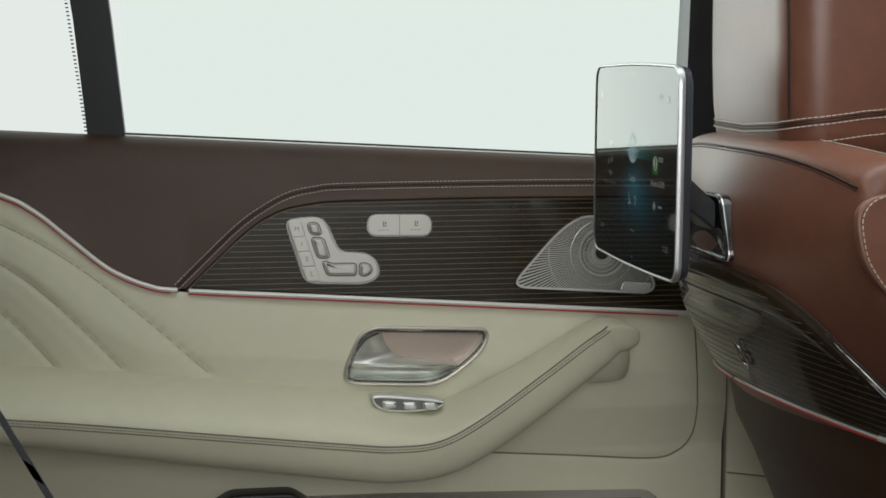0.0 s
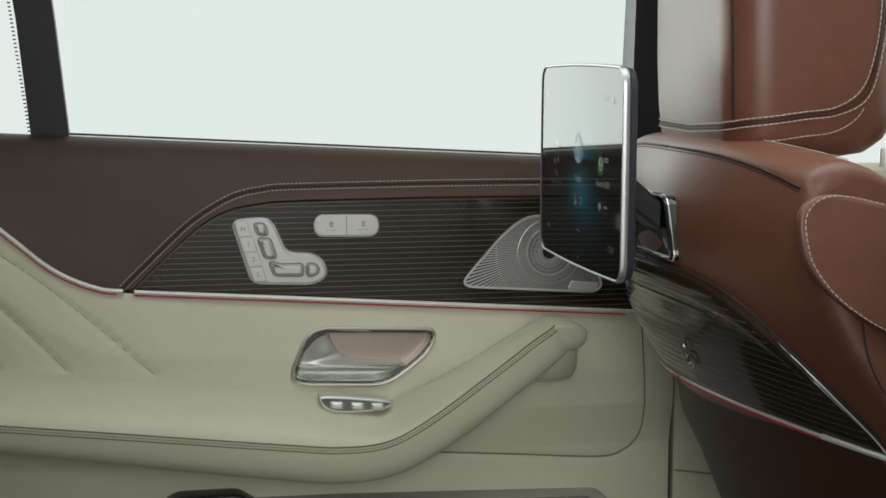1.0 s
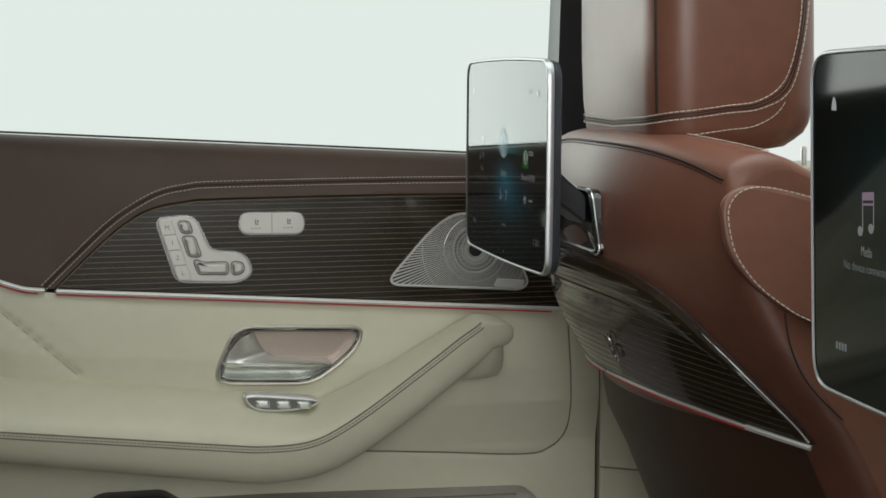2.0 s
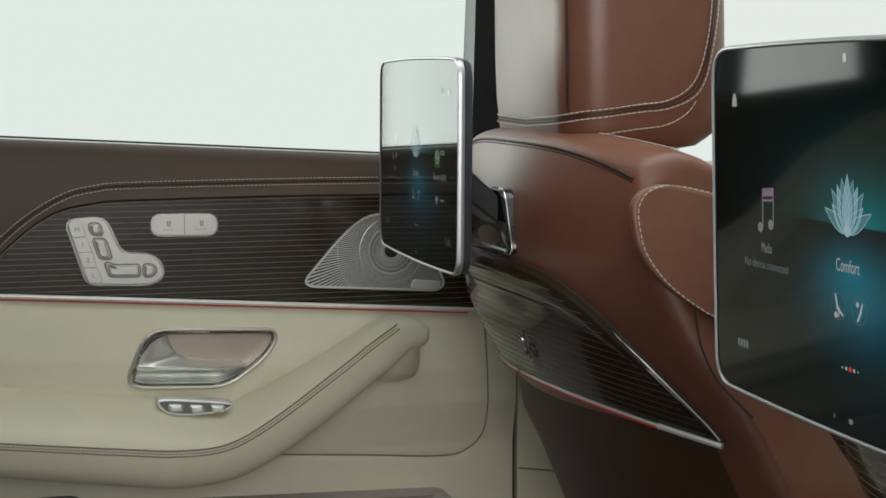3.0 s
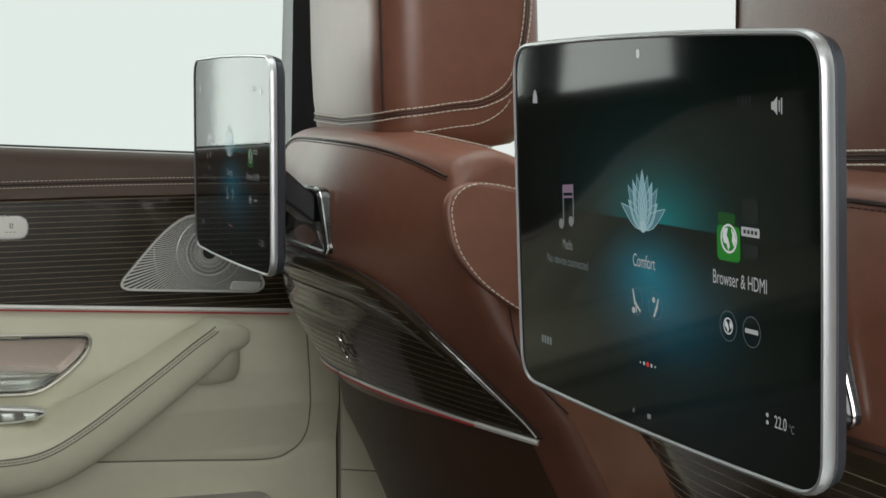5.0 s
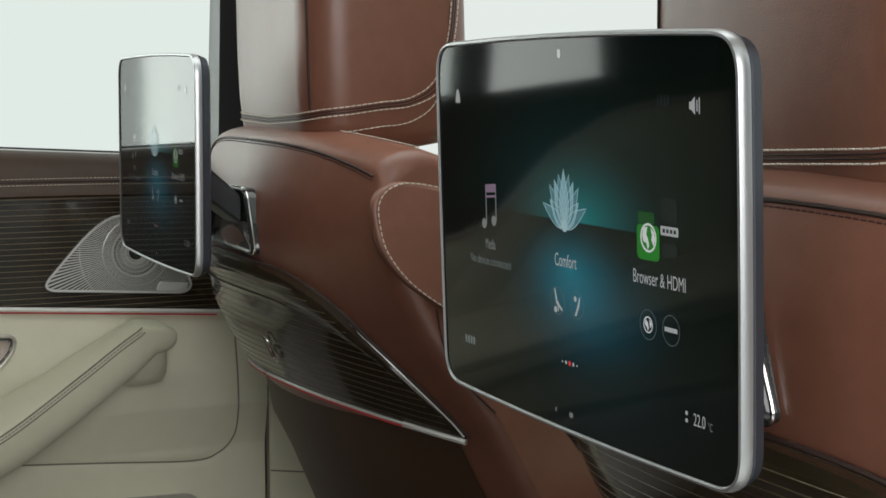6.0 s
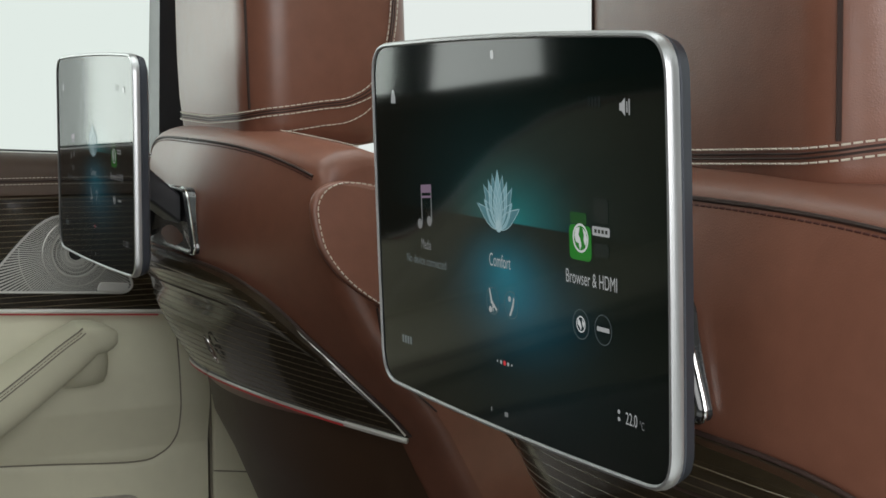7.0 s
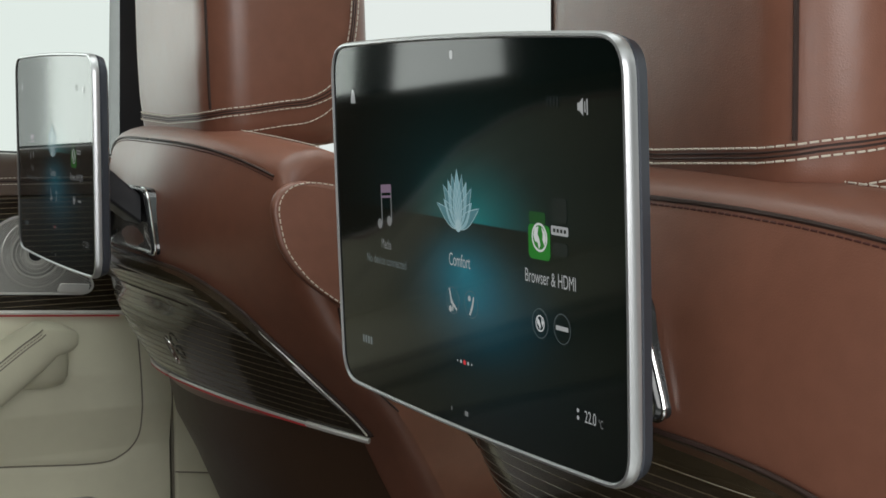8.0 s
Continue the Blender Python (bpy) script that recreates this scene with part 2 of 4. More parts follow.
# ---- building helpers ----
class Shape:
    """Vertices and faces that become one mesh."""

    def __init__(self):
        self.v, self.f, self.flat = [], [], set()

    def loft(self, rings, closed=True, caps=(False, False)):
        n, base = len(rings[0]), len(self.v)
        for r in rings:
            self.v += [tuple(p) for p in r]
        for i in range(len(rings) - 1):
            for j in range(n if closed else n - 1):
                a, b = base + i * n + j, base + i * n + (j + 1) % n
                self.f.append((a, b, b + n, a + n))
        if caps[0]:
            self.f.append(tuple(base + j for j in range(n))[::-1])
        if caps[1]:
            self.f.append(tuple(base + (len(rings) - 1) * n + j for j in range(n)))
        return self

    def tube(self, path, r, sides=8, closed=False, flat=1.0):
        """A round bar along a path; flat squeezes it across y."""
        pts = [Vector(p) for p in path]
        n, rings = len(pts), []
        for i, p in enumerate(pts):
            a = pts[(i - 1) % n] if closed else pts[max(0, i - 1)]
            b = pts[(i + 1) % n] if closed else pts[min(n - 1, i + 1)]
            t = (b - a).normalized()
            s = t.cross(Vector((0, 1, 0)))
            s = s.normalized() if s.length > 1e-4 else Vector((1, 0, 0))
            u = s.cross(t)
            rings.append([p + s * (r * math.cos(2 * math.pi * k / sides)) + u * (r * flat * math.sin(2 * math.pi * k / sides)) for k in range(sides)])
        if closed:
            rings.append(rings[0])
        return self.loft(rings, True, (not closed, not closed))

    def plate(self, outline, y, depth, bevel=0.0015, steps=3):
        """A flat piece with rounded front edges; its front faces -y. outline: (x, z), closed."""
        rings = [[(x, y + depth, z) for x, z in outline]]
        for k in range(steps + 1):
            a = math.pi / 2 * k / steps
            o = shrink(outline, bevel * (1 - math.cos(a)))
            rings.append([(x, y + bevel * (1 - math.sin(a)), z) for x, z in o])
        self.loft(rings, True, (True, False))
        n, mid = len(outline), len(self.v)
        front = self.v[mid - n:mid]
        self.v.append((sum(q[0] for q in front) / n, y, sum(q[2] for q in front) / n))
        for j in range(n):
            self.flat.add(len(self.f))
            self.f.append((mid - n + j, mid - n + (j + 1) % n, mid))
        return self

    def box(self, x0, x1, y0, y1, z0, z1):
        return self.loft([[(x0, y0, z), (x1, y0, z), (x1, y1, z), (x0, y1, z)] for z in (z0, z1)], True, (True, True))

    def stitches(self, path, step=0.0062, length=0.0045, r=0.0007):
        """Short threads along a path."""
        pts = even(path, step)
        for i in range(len(pts) - 1):
            a, b = Vector(pts[i]), Vector(pts[i + 1])
            d = (b - a).normalized() * length * 0.5
            c = (a + b) / 2
            self.tube([c - d, c - d * 0.6, c + d * 0.6, c + d], r, 5)
        return self

    def mesh(self, name, smooth=True):
        m = bpy.data.meshes.new(name)
        m.from_pydata([tuple(p) for p in self.v], [], self.f)
        bm = bmesh.new()
        bm.from_mesh(m)
        if len(self.f) > 1:
            bmesh.ops.recalc_face_normals(bm, faces=bm.faces)
        else:
            bm.normal_update()
            for f in bm.faces:
                if f.normal.x > 0:
                    f.normal_flip()
        for i, f in enumerate(bm.faces):
            f.smooth = smooth and len(f.verts) <= 4 and i not in self.flat
        if smooth:
            for e in bm.edges:
                if len(e.link_faces) == 2 and e.calc_face_angle(0) > 0.7:
                    e.smooth = False
        bm.to_mesh(m)
        bm.free()
        return m


def shrink(outline, d):
    """The closed outline moved inwards by d."""
    if d == 0:
        return list(outline)
    n, out = len(outline), []
    area = sum(outline[i][0] * outline[(i + 1) % n][1] - outline[(i + 1) % n][0] * outline[i][1] for i in range(n))
    s = 1 if area > 0 else -1
    for i in range(n):
        ax, az = outline[i - 1]
        bx, bz = outline[(i + 1) % n]
        tx, tz = bx - ax, bz - az
        l = math.hypot(tx, tz) or 1
        out.append((outline[i][0] - s * tz / l * d, outline[i][1] + s * tx / l * d))
    return out


def smooth_curve(pts, n=8, closed=False):
    """A Catmull-Rom curve through the points, of any dimension."""
    out, m = [], len(pts)
    for i in range(m if closed else m - 1):
        p = [pts[(i + k) % m] if closed else pts[min(max(i + k, 0), m - 1)] for k in (-1, 0, 1, 2)]
        for k in range(n):
            t = k / n
            out.append(tuple(0.5 * (2 * b + (c - a) * t + (2 * a - 5 * b + 4 * c - d) * t * t + (3 * b - a - 3 * c + d) * t ** 3)
                             for a, b, c, d in zip(*p)))
    if not closed:
        out.append(tuple(pts[-1]))
    return out


def rounded(corners, r, n=5):
    """A closed outline with the corners cut round by arcs of about r."""
    out, m = [], len(corners)
    for i in range(m):
        p, a, b = Vector(corners[i]), Vector(corners[i - 1]), Vector(corners[(i + 1) % m])
        rr = r[i] if isinstance(r, (list, tuple)) else r
        u, w = (a - p), (b - p)
        p0 = p + u.normalized() * min(rr, u.length * 0.49)
        p1 = p + w.normalized() * min(rr, w.length * 0.49)
        for k in range(n + 1):
            t = k / n
            q = p0 * (1 - t) ** 2 + p * 2 * t * (1 - t) + p1 * t * t
            out.append((q.x, q.y))
    return out


def even(path, step):
    """The path again, in equal steps."""
    pts = [Vector(p) for p in path]
    out, left = [pts[0]], step
    for a, b in zip(pts, pts[1:]):
        d, done = (b - a).length, 0.0
        while d - done >= left and d > 0:
            done += left
            out.append(a + (b - a) * (done / d))
            left = step
        left -= d - done
    return out


def side_step(path, d):
    """An (x, z) path moved sideways by d."""
    out, n = [], len(path)
    for i in range(n):
        a, b = path[max(0, i - 1)], path[min(n - 1, i + 1)]
        tx, tz = b[0] - a[0], b[1] - a[1]
        l = math.hypot(tx, tz) or 1
        out.append((path[i][0] - tz / l * d, path[i][1] + tx / l * d))
    return out


def table(x, pts):
    return float(np.interp(x, [p[0] for p in pts], [p[1] for p in pts]))


def part(name, shape, material, parent, label="", smooth=True):
    ob = new(name, shape.mesh(name, smooth) if isinstance(shape, Shape) else shape)
    ob.data.materials.clear()
    ob.data.materials.append(material)
    ob.parent = parent
    return tagged(ob, label)


def thing(name, label, category, group="", kind="", at=(0, 0, 0)):
    ob = new(name)
    ob.location = at
    return tagged(ob, label, category, group, kind)


def structure(name, shape, material, label, category):
    ob = new(name, shape.mesh(name))
    ob.data.materials.append(material)
    return tagged(ob, label, category, kind="structure")


# ---- the shell of the car and the studio ----
WALL_Y = 1.115


def belt(x):
    return 1.1085 - 0.0545 * (x + 0.244)


structure("ground", Shape().box(-9, 9, -8, 8, -0.05, 0.0), STUDIO, "plain pale studio floor under the car", "floor")
# Unseen wall added behind the camera; dims reflections and fill from that side.
structure("wall_light_blocker", Shape().box(-9, 9, -4.75, -4.6, 0.0, 5.0), BLOCKER_GREY, "unseen grey wall added to hold back light behind the camera", "wall")
structure("floor", Shape().box(-1.7, 1.7, -0.36, 1.12, 0.30, 0.36), CARPET, "dark brown carpeted cabin floor", "floor")
structure("ceiling", Shape().box(-1.0, -0.55, -0.36, 1.14, 1.66, 1.70).box(0.75, 0.95, -0.36, 1.14, 1.66, 1.70).box(-0.55, 0.75, -0.36, -0.05, 1.66, 1.70).box(-0.55, 0.75, 0.82, 1.14, 1.66, 1.70),
          LINER, "pale beige cloth headliner round a glass roof", "ceiling")
# Unseen wall added close behind the seats; blocks light and darkens screen reflections.
structure("wall_rear", Shape().box(-0.92, -0.86, -0.36, 1.098, 0.36, 1.66), DARKBROWN, "unseen dark brown wall added to block light at the rear", "wall")
structure("wall_front", Shape().box(1.70, 1.76, -0.36, 1.12, 0.36, 0.98), DARKBROWN, "plain dark brown dashboard wall", "wall")

roof_pane = structure("roof_window", Shape().box(-0.56, 0.76, -0.06, 0.83, 1.675, 1.680), PANE, "clear glass roof panel over the cabin", "window")
roof_pane.visible_shadow = False

# ---- the rear door ----
TRIM = smooth_curve([(-1.30, 1.085), (-0.95, 1.098), (-0.72, 1.092), (-0.617, 1.059), (-0.581, 1.040), (-0.546, 1.011), (-0.504, 0.976), (-0.462, 0.956), (-0.419, 0.949),
                     (-0.25, 0.937), (0.0, 0.9195), (0.176, 0.907)], 10)
WOOD_TOP = smooth_curve([(-0.4185, 0.949), (-0.395, 0.972), (-0.362, 1.003), (-0.335, 1.024), (-0.308, 1.037), (-0.275, 1.043), (-0.235, 1.0455), (-0.04, 1.0465), (0.176, 1.0445)], 8)
SEAM = smooth_curve([(-0.430, 0.953), (-0.397, 0.985), (-0.362, 1.018), (-0.334, 1.0385), (-0.303, 1.0545), (-0.272, 1.061), (-0.235, 1.0635), (-0.04, 1.0645), (0.176, 1.0625)], 8)


def upper_y(x, z):
    """Depth of the padded upper door at a height."""
    zb = table(x, TRIM) if x < -0.4185 else table(x, WOOD_TOP)
    return 1.083 + 0.014 * min(1, max(0, (z - zb) / max(0.02, belt(x) - 0.025 - zb)))


def build_upper_trim():
    s, rings = Shape(), []
    xs = list(np.arange(-1.30, -0.44, 0.02)) + list(np.arange(-0.44, -0.26, 0.003)) + list(np.arange(-0.26, 0.18, 0.02)) + [0.178]
    for x in xs:
        zb = table(x, TRIM) if x < -0.4185 else table(x, WOOD_TOP)
        zt = belt(x)
        col = [(1.165, zt - 0.006), (1.140, zt - 0.001), (1.125, zt), (1.113, zt - 0.003), (1.103, zt - 0.010), (1.097, zt - 0.024)]
        for k in range(1, 9):
            z = zt - 0.024 + (zb + 0.006 - zt + 0.024) * k / 8
            col.append((upper_y(x, z), z))
        col += [(1.0835, zb + 0.003), (1.087, zb + 0.0005), (1.094, zb - 0.001), (1.11, zb - 0.001), (1.165, zb)]
        rings.append([(x, y, z) for y, z in col])
    return s.loft(rings, True, (True, True))


QUILT = [smooth_curve(c, 8) for c in ([(-0.70, 1.062), (-0.615, 1.027), (-0.545, 0.985), (-0.470, 0.924), (-0.396, 0.857)],
                                      [(-0.72, 1.040), (-0.617, 0.984), (-0.56, 0.938), (-0.491, 0.865)],
                                      [(-0.72, 1.010), (-0.617, 0.929), (-0.564, 0.870)])]
HANDLE = rounded([(-0.247, 0.846), (-0.222, 0.903), (-0.074, 0.897), (-0.084, 0.870), (-0.135, 0.8345), (-0.230, 0.8385)],
                 [0.022, 0.022, 0.014, 0.03, 0.02, 0.018], 6)
PANEL_SEAM = smooth_curve([(0.1745, 0.906), (0.1755, 0.85), (0.1765, 0.784), (0.1715, 0.757), (0.155, 0.741), (0.123, 0.734), (0.02, 0.742), (-0.10, 0.751)], 8)


def inside(x, z, outline):
    hit = False
    for (ax, az), (bx, bz) in zip(outline, outline[1:] + outline[:1]):
        if (az > z) != (bz > z) and x < (bx - ax) * (z - az) / (bz - az) + ax:
            hit = not hit
    return hit


QUILT_PTS = [np.array(q) for q in QUILT]
SEAM_PTS = np.array(smooth_curve(PANEL_SEAM, 4))


def lower_y(x, z):
    """Depth of the padded lower door panel."""
    zt = table(x, TRIM)
    y = 1.086 - 0.014 * min(1, max(0, (zt - z) / 0.07)) ** 0.6
    if z < 0.80:
        y += 0.012 * min(1, (0.80 - z) / 0.05)
    if x < -0.33 and 0.845 < z:
        d = min(float(np.min(np.hypot(q[:, 0] - x, q[:, 1] - z))) for q in QUILT_PTS)
        y += (0.0026 * math.exp(-(d / 0.0040) ** 2) - 0.0016 * min(1, d / 0.03)) * min(1.0, (-0.33 - x) / 0.06, (z - 0.845) / 0.015)
    d = float(np.min(np.hypot(SEAM_PTS[:, 0] - x, SEAM_PTS[:, 1] - z)))
    return y + 0.002 * math.exp(-(d / 0.004) ** 2)


def build_lower_panel():
    s, hole = Shape(), shrink(HANDLE, 0.0025)
    xs = np.concatenate([np.arange(-1.30, -0.70, 0.03), np.arange(-0.70, -0.33, 0.004), np.arange(-0.33, -0.26, 0.008), np.arange(-0.26, -0.06, 0.003), np.arange(-0.06, 0.20, 0.008), np.array([0.205, 0.2125, 0.2155])])
    steps = list(np.linspace(0.0, 0.52, 91)[:-1]) + list(np.linspace(0.52, 1.0, 31))
    n = len(steps) - 1
    rows = []
    for x in xs:
        zt = table(x, TRIM) - 0.0015
        col = []
        for k in range(n + 1):
            z = zt + (0.50 - zt) * steps[k]
            y = lower_y(x, z)
            if x > 0.205:
                y += (0.012 if x > 0.214 else 0.003)
            col.append((float(x), y, z))
        rows.append(col)
    base = len(s.v)
    for r in rows:
        s.v += r
    for i in range(len(rows) - 1):
        for j in range(n):
            a = base + i * (n + 1) + j
            q = (a, a + 1, a + n + 2, a + n + 1)
            cx = sum(s.v[k][0] for k in q) / 4
            cz = sum(s.v[k][2] for k in q) / 4
            if not inside(cx, cz, hole):
                s.f.append(q)
    return s


ARM = smooth_curve([(-1.30, 0.878), (-0.90, 0.852), (-0.604, 0.8243), (-0.499, 0.8128), (-0.379, 0.7986), (-0.256, 0.7841), (-0.196, 0.7783), (-0.143, 0.7826),
                    (-0.092, 0.8082), (-0.028, 0.8508), (0.024, 0.8866), (0.052, 0.9035)], 6)


def arm_section(x):
    """Rise above the seam, drop below it, front and back depth."""
    up = table(x, [(-1.3, 0.052), (-0.60, 0.050), (-0.40, 0.052), (-0.22, 0.052), (-0.17, 0.042), (-0.12, 0.028), (-0.04, 0.016), (0.02, 0.010), (0.052, 0.008)])
    down = table(x, [(-1.3, 0.030), (-0.6, 0.030), (-0.40, 0.038), (-0.2, 0.044), (-0.12, 0.042), (-0.05, 0.041), (0.03, 0.038), (0.052, 0.034)])
    back = table(x, [(-1.3, 1.078), (-0.15, 1.078), (-0.08, 1.064), (0.03, 1.058), (0.058, 1.055)])
    front = table(x, [(-1.3, 1.000), (-0.1, 1.000), (0.0, 1.008), (0.045, 1.014), (0.058, 1.022)])
    return up, down, front, back


def build_armrest():
    rings = []
    for i, (x, z) in enumerate(ARM):
        a, b = ARM[max(0, i - 1)], ARM[min(len(ARM) - 1, i + 1)]
        l = math.hypot(b[0] - a[0], b[1] - a[1])
        nx, nz = -(b[1] - a[1]) / l, (b[0] - a[0]) / l
        up, down, front, back = arm_section(x)
        w = back - front
        sec = smooth_curve([(back, up * 0.96), (back - 0.25 * w, up * 0.92), (back - 0.55 * w, up * 0.74), (front + 0.14 * w, up * 0.38), (front + 0.012 * w, up * 0.08),
                            (front + 0.02 * w, -down * 0.35), (front + 0.10 * w, -down * 0.78), (front + 0.30 * w, -down), (back - 0.2 * w, -down * 0.92), (back, -down * 0.80)], 4)
        rings.append([(x + nx * h, y, z + nz * h) for y, h in sec])
    # rounded tip
    last = rings[-1]
    c = Vector((sum(p[0] for p in last) / len(last), sum(p[1] for p in last) / len(last), sum(p[2] for p in last) / len(last)))
    for k in range(1, 6):
        t = k / 5
        f = math.sqrt(max(0.0, 1 - t * t)) if k < 5 else 0.12
        rings.append([tuple(c + (Vector(p) - c) * f + Vector((0.036 * t, 0.006 * t, 0.002 * t))) for p in last])
    return Shape().loft(rings, True, (True, True))


door = thing("rear_door", "closed car rear door trimmed in dark brown and beige leather with pinstripe wood", "car door", at=(0, 0, 0))
part("upper_trim", build_upper_trim(), DARKBROWN, door, "dark brown leather upper door trim")
s = Shape().tube([(x, upper_y(x, z) - 0.0002, z) for x, z in SEAM], 0.0013, 6)
part("seam", s, GROOVE, door)
for off in (0.0034, -0.0034):
    pth = side_step(SEAM, off)
    part("stitching", Shape().stitches([(x, upper_y(x, z) - 0.0006, z) for x, z in pth], 0.0046, 0.0031, 0.00042), THREAD, door, "row of cream stitching")

wood_outline = WOOD_TOP + [(0.176, 0.909), (0.0, 0.9215), (-0.25, 0.939), (-0.41, 0.9495)]
wood = part("wood_panel", Shape().plate(wood_outline, 1.0905, 0.03, 0.0006, 1), WOOD, door, "dark glossy wood veneer panel with fine stripes", smooth=False)
for i in range(21):
    z = 0.9165 + 0.0062 * i
    x0 = -0.408
    for a, b in zip(WOOD_TOP, WOOD_TOP[1:]):
        if a[1] <= z + 0.001 <= b[1] and a[0] < -0.1:
            x0 = a[0] + 0.004
    if z < 0.949:
        x0 = max(x0, -0.419 + (0.951 - z) / 0.0706)
    if x0 < 0.165:
        part("inlay_line", Shape().box(x0, 0.1755, 1.0902, 1.0915, z - 0.00030, z + 0.00030), INLAY, wood, smooth=False)
part("wood_edge", Shape().tube([(x, 1.0875, z - 0.0006) for x, z in WOOD_TOP[:-3]], 0.0010, 6), INLAY, door)

part("lower_panel", build_lower_panel(), BEIGE, door, "beige quilted leather lower door panel")
trim_rear = [(x, z) for x, z in TRIM if x <= -0.4235]
trim_front = [(-0.416, 0.9487)] + [(x, z) for x, z in TRIM if x > -0.415]
for t in (trim_rear, trim_front):
    part("chrome_strip", Shape().tube([(x, 1.0785, z + 0.0010) for x, z in t], 0.0028, 8), SILVERTRIM, door, "slim bright silver strip")
part("light_strip", Shape().tube([(x, 1.0790, z - 0.0024) for x, z in trim_rear[:-1]], 0.0012, 6), RED, door, "glowing red ambient light line")
part("light_strip", Shape().tube([(x, 1.0790, z - 0.0024) for x, z in trim_front if x < 0.155], 0.0012, 6), RED, door, "glowing red ambient light line")
part("panel_seam", Shape().tube([(x, lower_y(x, z) - 0.0011, z) for x, z in PANEL_SEAM], 0.0010, 6), GROOVE_BEIGE, door)
for q in QUILT:
    part("quilt_seam", Shape().tube([(x, lower_y(x, z) - 0.0013, z) for x, z in q], 0.0006, 6), GROOVE_SOFT, door)

arm = part("armrest", build_armrest(), BEIGE, door, "padded beige leather armrest rising into a pull handle")


def arm_line(off, front):
    out = []
    for i, (x, z) in enumerate(ARM):
        a, b = ARM[max(0, i - 1)], ARM[min(len(ARM) - 1, i + 1)]
        l = math.hypot(b[0] - a[0], b[1] - a[1])
        out.append((x - (b[1] - a[1]) / l * off, arm_section(x)[2] + front, z + (b[0] - a[0]) / l * off))
    return out


part("seam", Shape().tube(arm_line(0.0032, -0.0002), 0.0009, 6), GROOVE_BEIGE, arm)
part("seam", Shape().tube(arm_line(-0.0034, 0.0002), 0.0008, 6), GROOVE_BEIGE, arm)
part("stitching", Shape().stitches(arm_line(-0.0002, -0.0004), 0.0045, 0.0036, 0.0005), THREAD_BEIGE, arm)
s = Shape().loft([[(x + 0.026 * math.cos(a) - 0.010, y + 0.020 * math.sin(a), zz) for a in [2 * math.pi * k / 16 for k in range(16)]]
                  for x, y, zz in [(0.068, 1.046, 0.876), (0.070, 1.050, 0.862), (0.070, 1.057, 0.847), (0.067, 1.064, 0.838), (0.063, 1.072, 0.835)]], True, (True, True))
part("handle_foot", s, BEIGE, arm, "plain beige foot of the pull handle")

# door handle
ring = [(x, lower_y(x, z) - 0.0015, z) for x, z in HANDLE]
handle = part("door_handle", Shape().tube(ring, 0.0023, 8, closed=True), CHAMPAGNE, door, "chrome framed recessed door handle")
inner = shrink(HANDLE, 0.0045)
part("gasket", Shape().tube([(x, lower_y(x, z) - 0.0024, z) for x, z in inner], 0.0007, 6, closed=True), PRINT, handle)
s = Shape().plate(shrink(inner, -0.001), 1.0925, 0.004, 0.0003, 1)
bowl = part("bowl", s, ROSE, handle, "warm beige recess behind the lever")
part("bowl_wall", Shape().loft([[(x, lower_y(x, z), z) for x, z in inner], [(x, 1.093, z) for x, z in inner]], True), SATIN, handle)
edge_a = smooth_curve([(-0.205, 0.8955), (-0.216, 0.8905), (-0.226, 0.879), (-0.2345, 0.866), (-0.225, 0.8625), (-0.20, 0.8612), (-0.165, 0.8592), (-0.113, 0.8565)], 6)
edge_b = smooth_curve([(-0.199, 0.8955), (-0.1955, 0.886), (-0.191, 0.877), (-0.187, 0.8720), (-0.181, 0.8680), (-0.172, 0.8652), (-0.155, 0.8632), (-0.113, 0.8592)], 6)
rings = []
for (ax, az), (bx, bz) in zip(edge_a, edge_b):
    col = [(ax + (bx - ax) * t, 1.0700 + 0.018 * t ** 1.6, az + (bz - az) * t) for t in [k / 8 for k in range(9)]]
    col += [(x, y + 0.006, z) for x, y, z in col[::-1]]
    rings.append(col)
part("lever", Shape().loft(rings, True, (True, True)), SATIN, handle, "satin silver pull lever")
up2 = smooth_curve([(-0.2355, 0.8655), (-0.225, 0.8622), (-0.20, 0.8608), (-0.165, 0.8588), (-0.138, 0.8572), (-0.114, 0.8562)], 6)
low2 = smooth_curve([(-0.2405, 0.852), (-0.233, 0.8440), (-0.20, 0.8418), (-0.165, 0.8405), (-0.138, 0.8402), (-0.118, 0.8500)], 6)
rings = [[(tx + (lx - tx) * t, 1.0702 + 0.014 * t ** 1.5, tz + (lz - tz) * t) for t in [k / 6 for k in range(7)]] for (tx, tz), (lx, lz) in zip(up2, low2)]
part("lever_underside", Shape().loft(rings, False), GREYMETAL, handle, "bright underside of the lever")

# window switch: a slim lens-shaped silver tray with three rockers
tray = smooth_curve([(-0.2165, 0.8290), (-0.2080, 0.8325), (-0.1700, 0.8290), (-0.1350, 0.8235), (-0.1420, 0.8150), (-0.1700, 0.8120), (-0.1980, 0.8135), (-0.2110, 0.8195)], 5, closed=True)
sw = part("window_switch", Shape().plate(tray, 1.0335, 0.02, 0.0014), SATIN, door, "silver window switch set into the armrest")
part("switch_recess", Shape().plate(shrink(tray, 0.0026), 1.0328, 0.01, 0.0005), PRINT, sw)
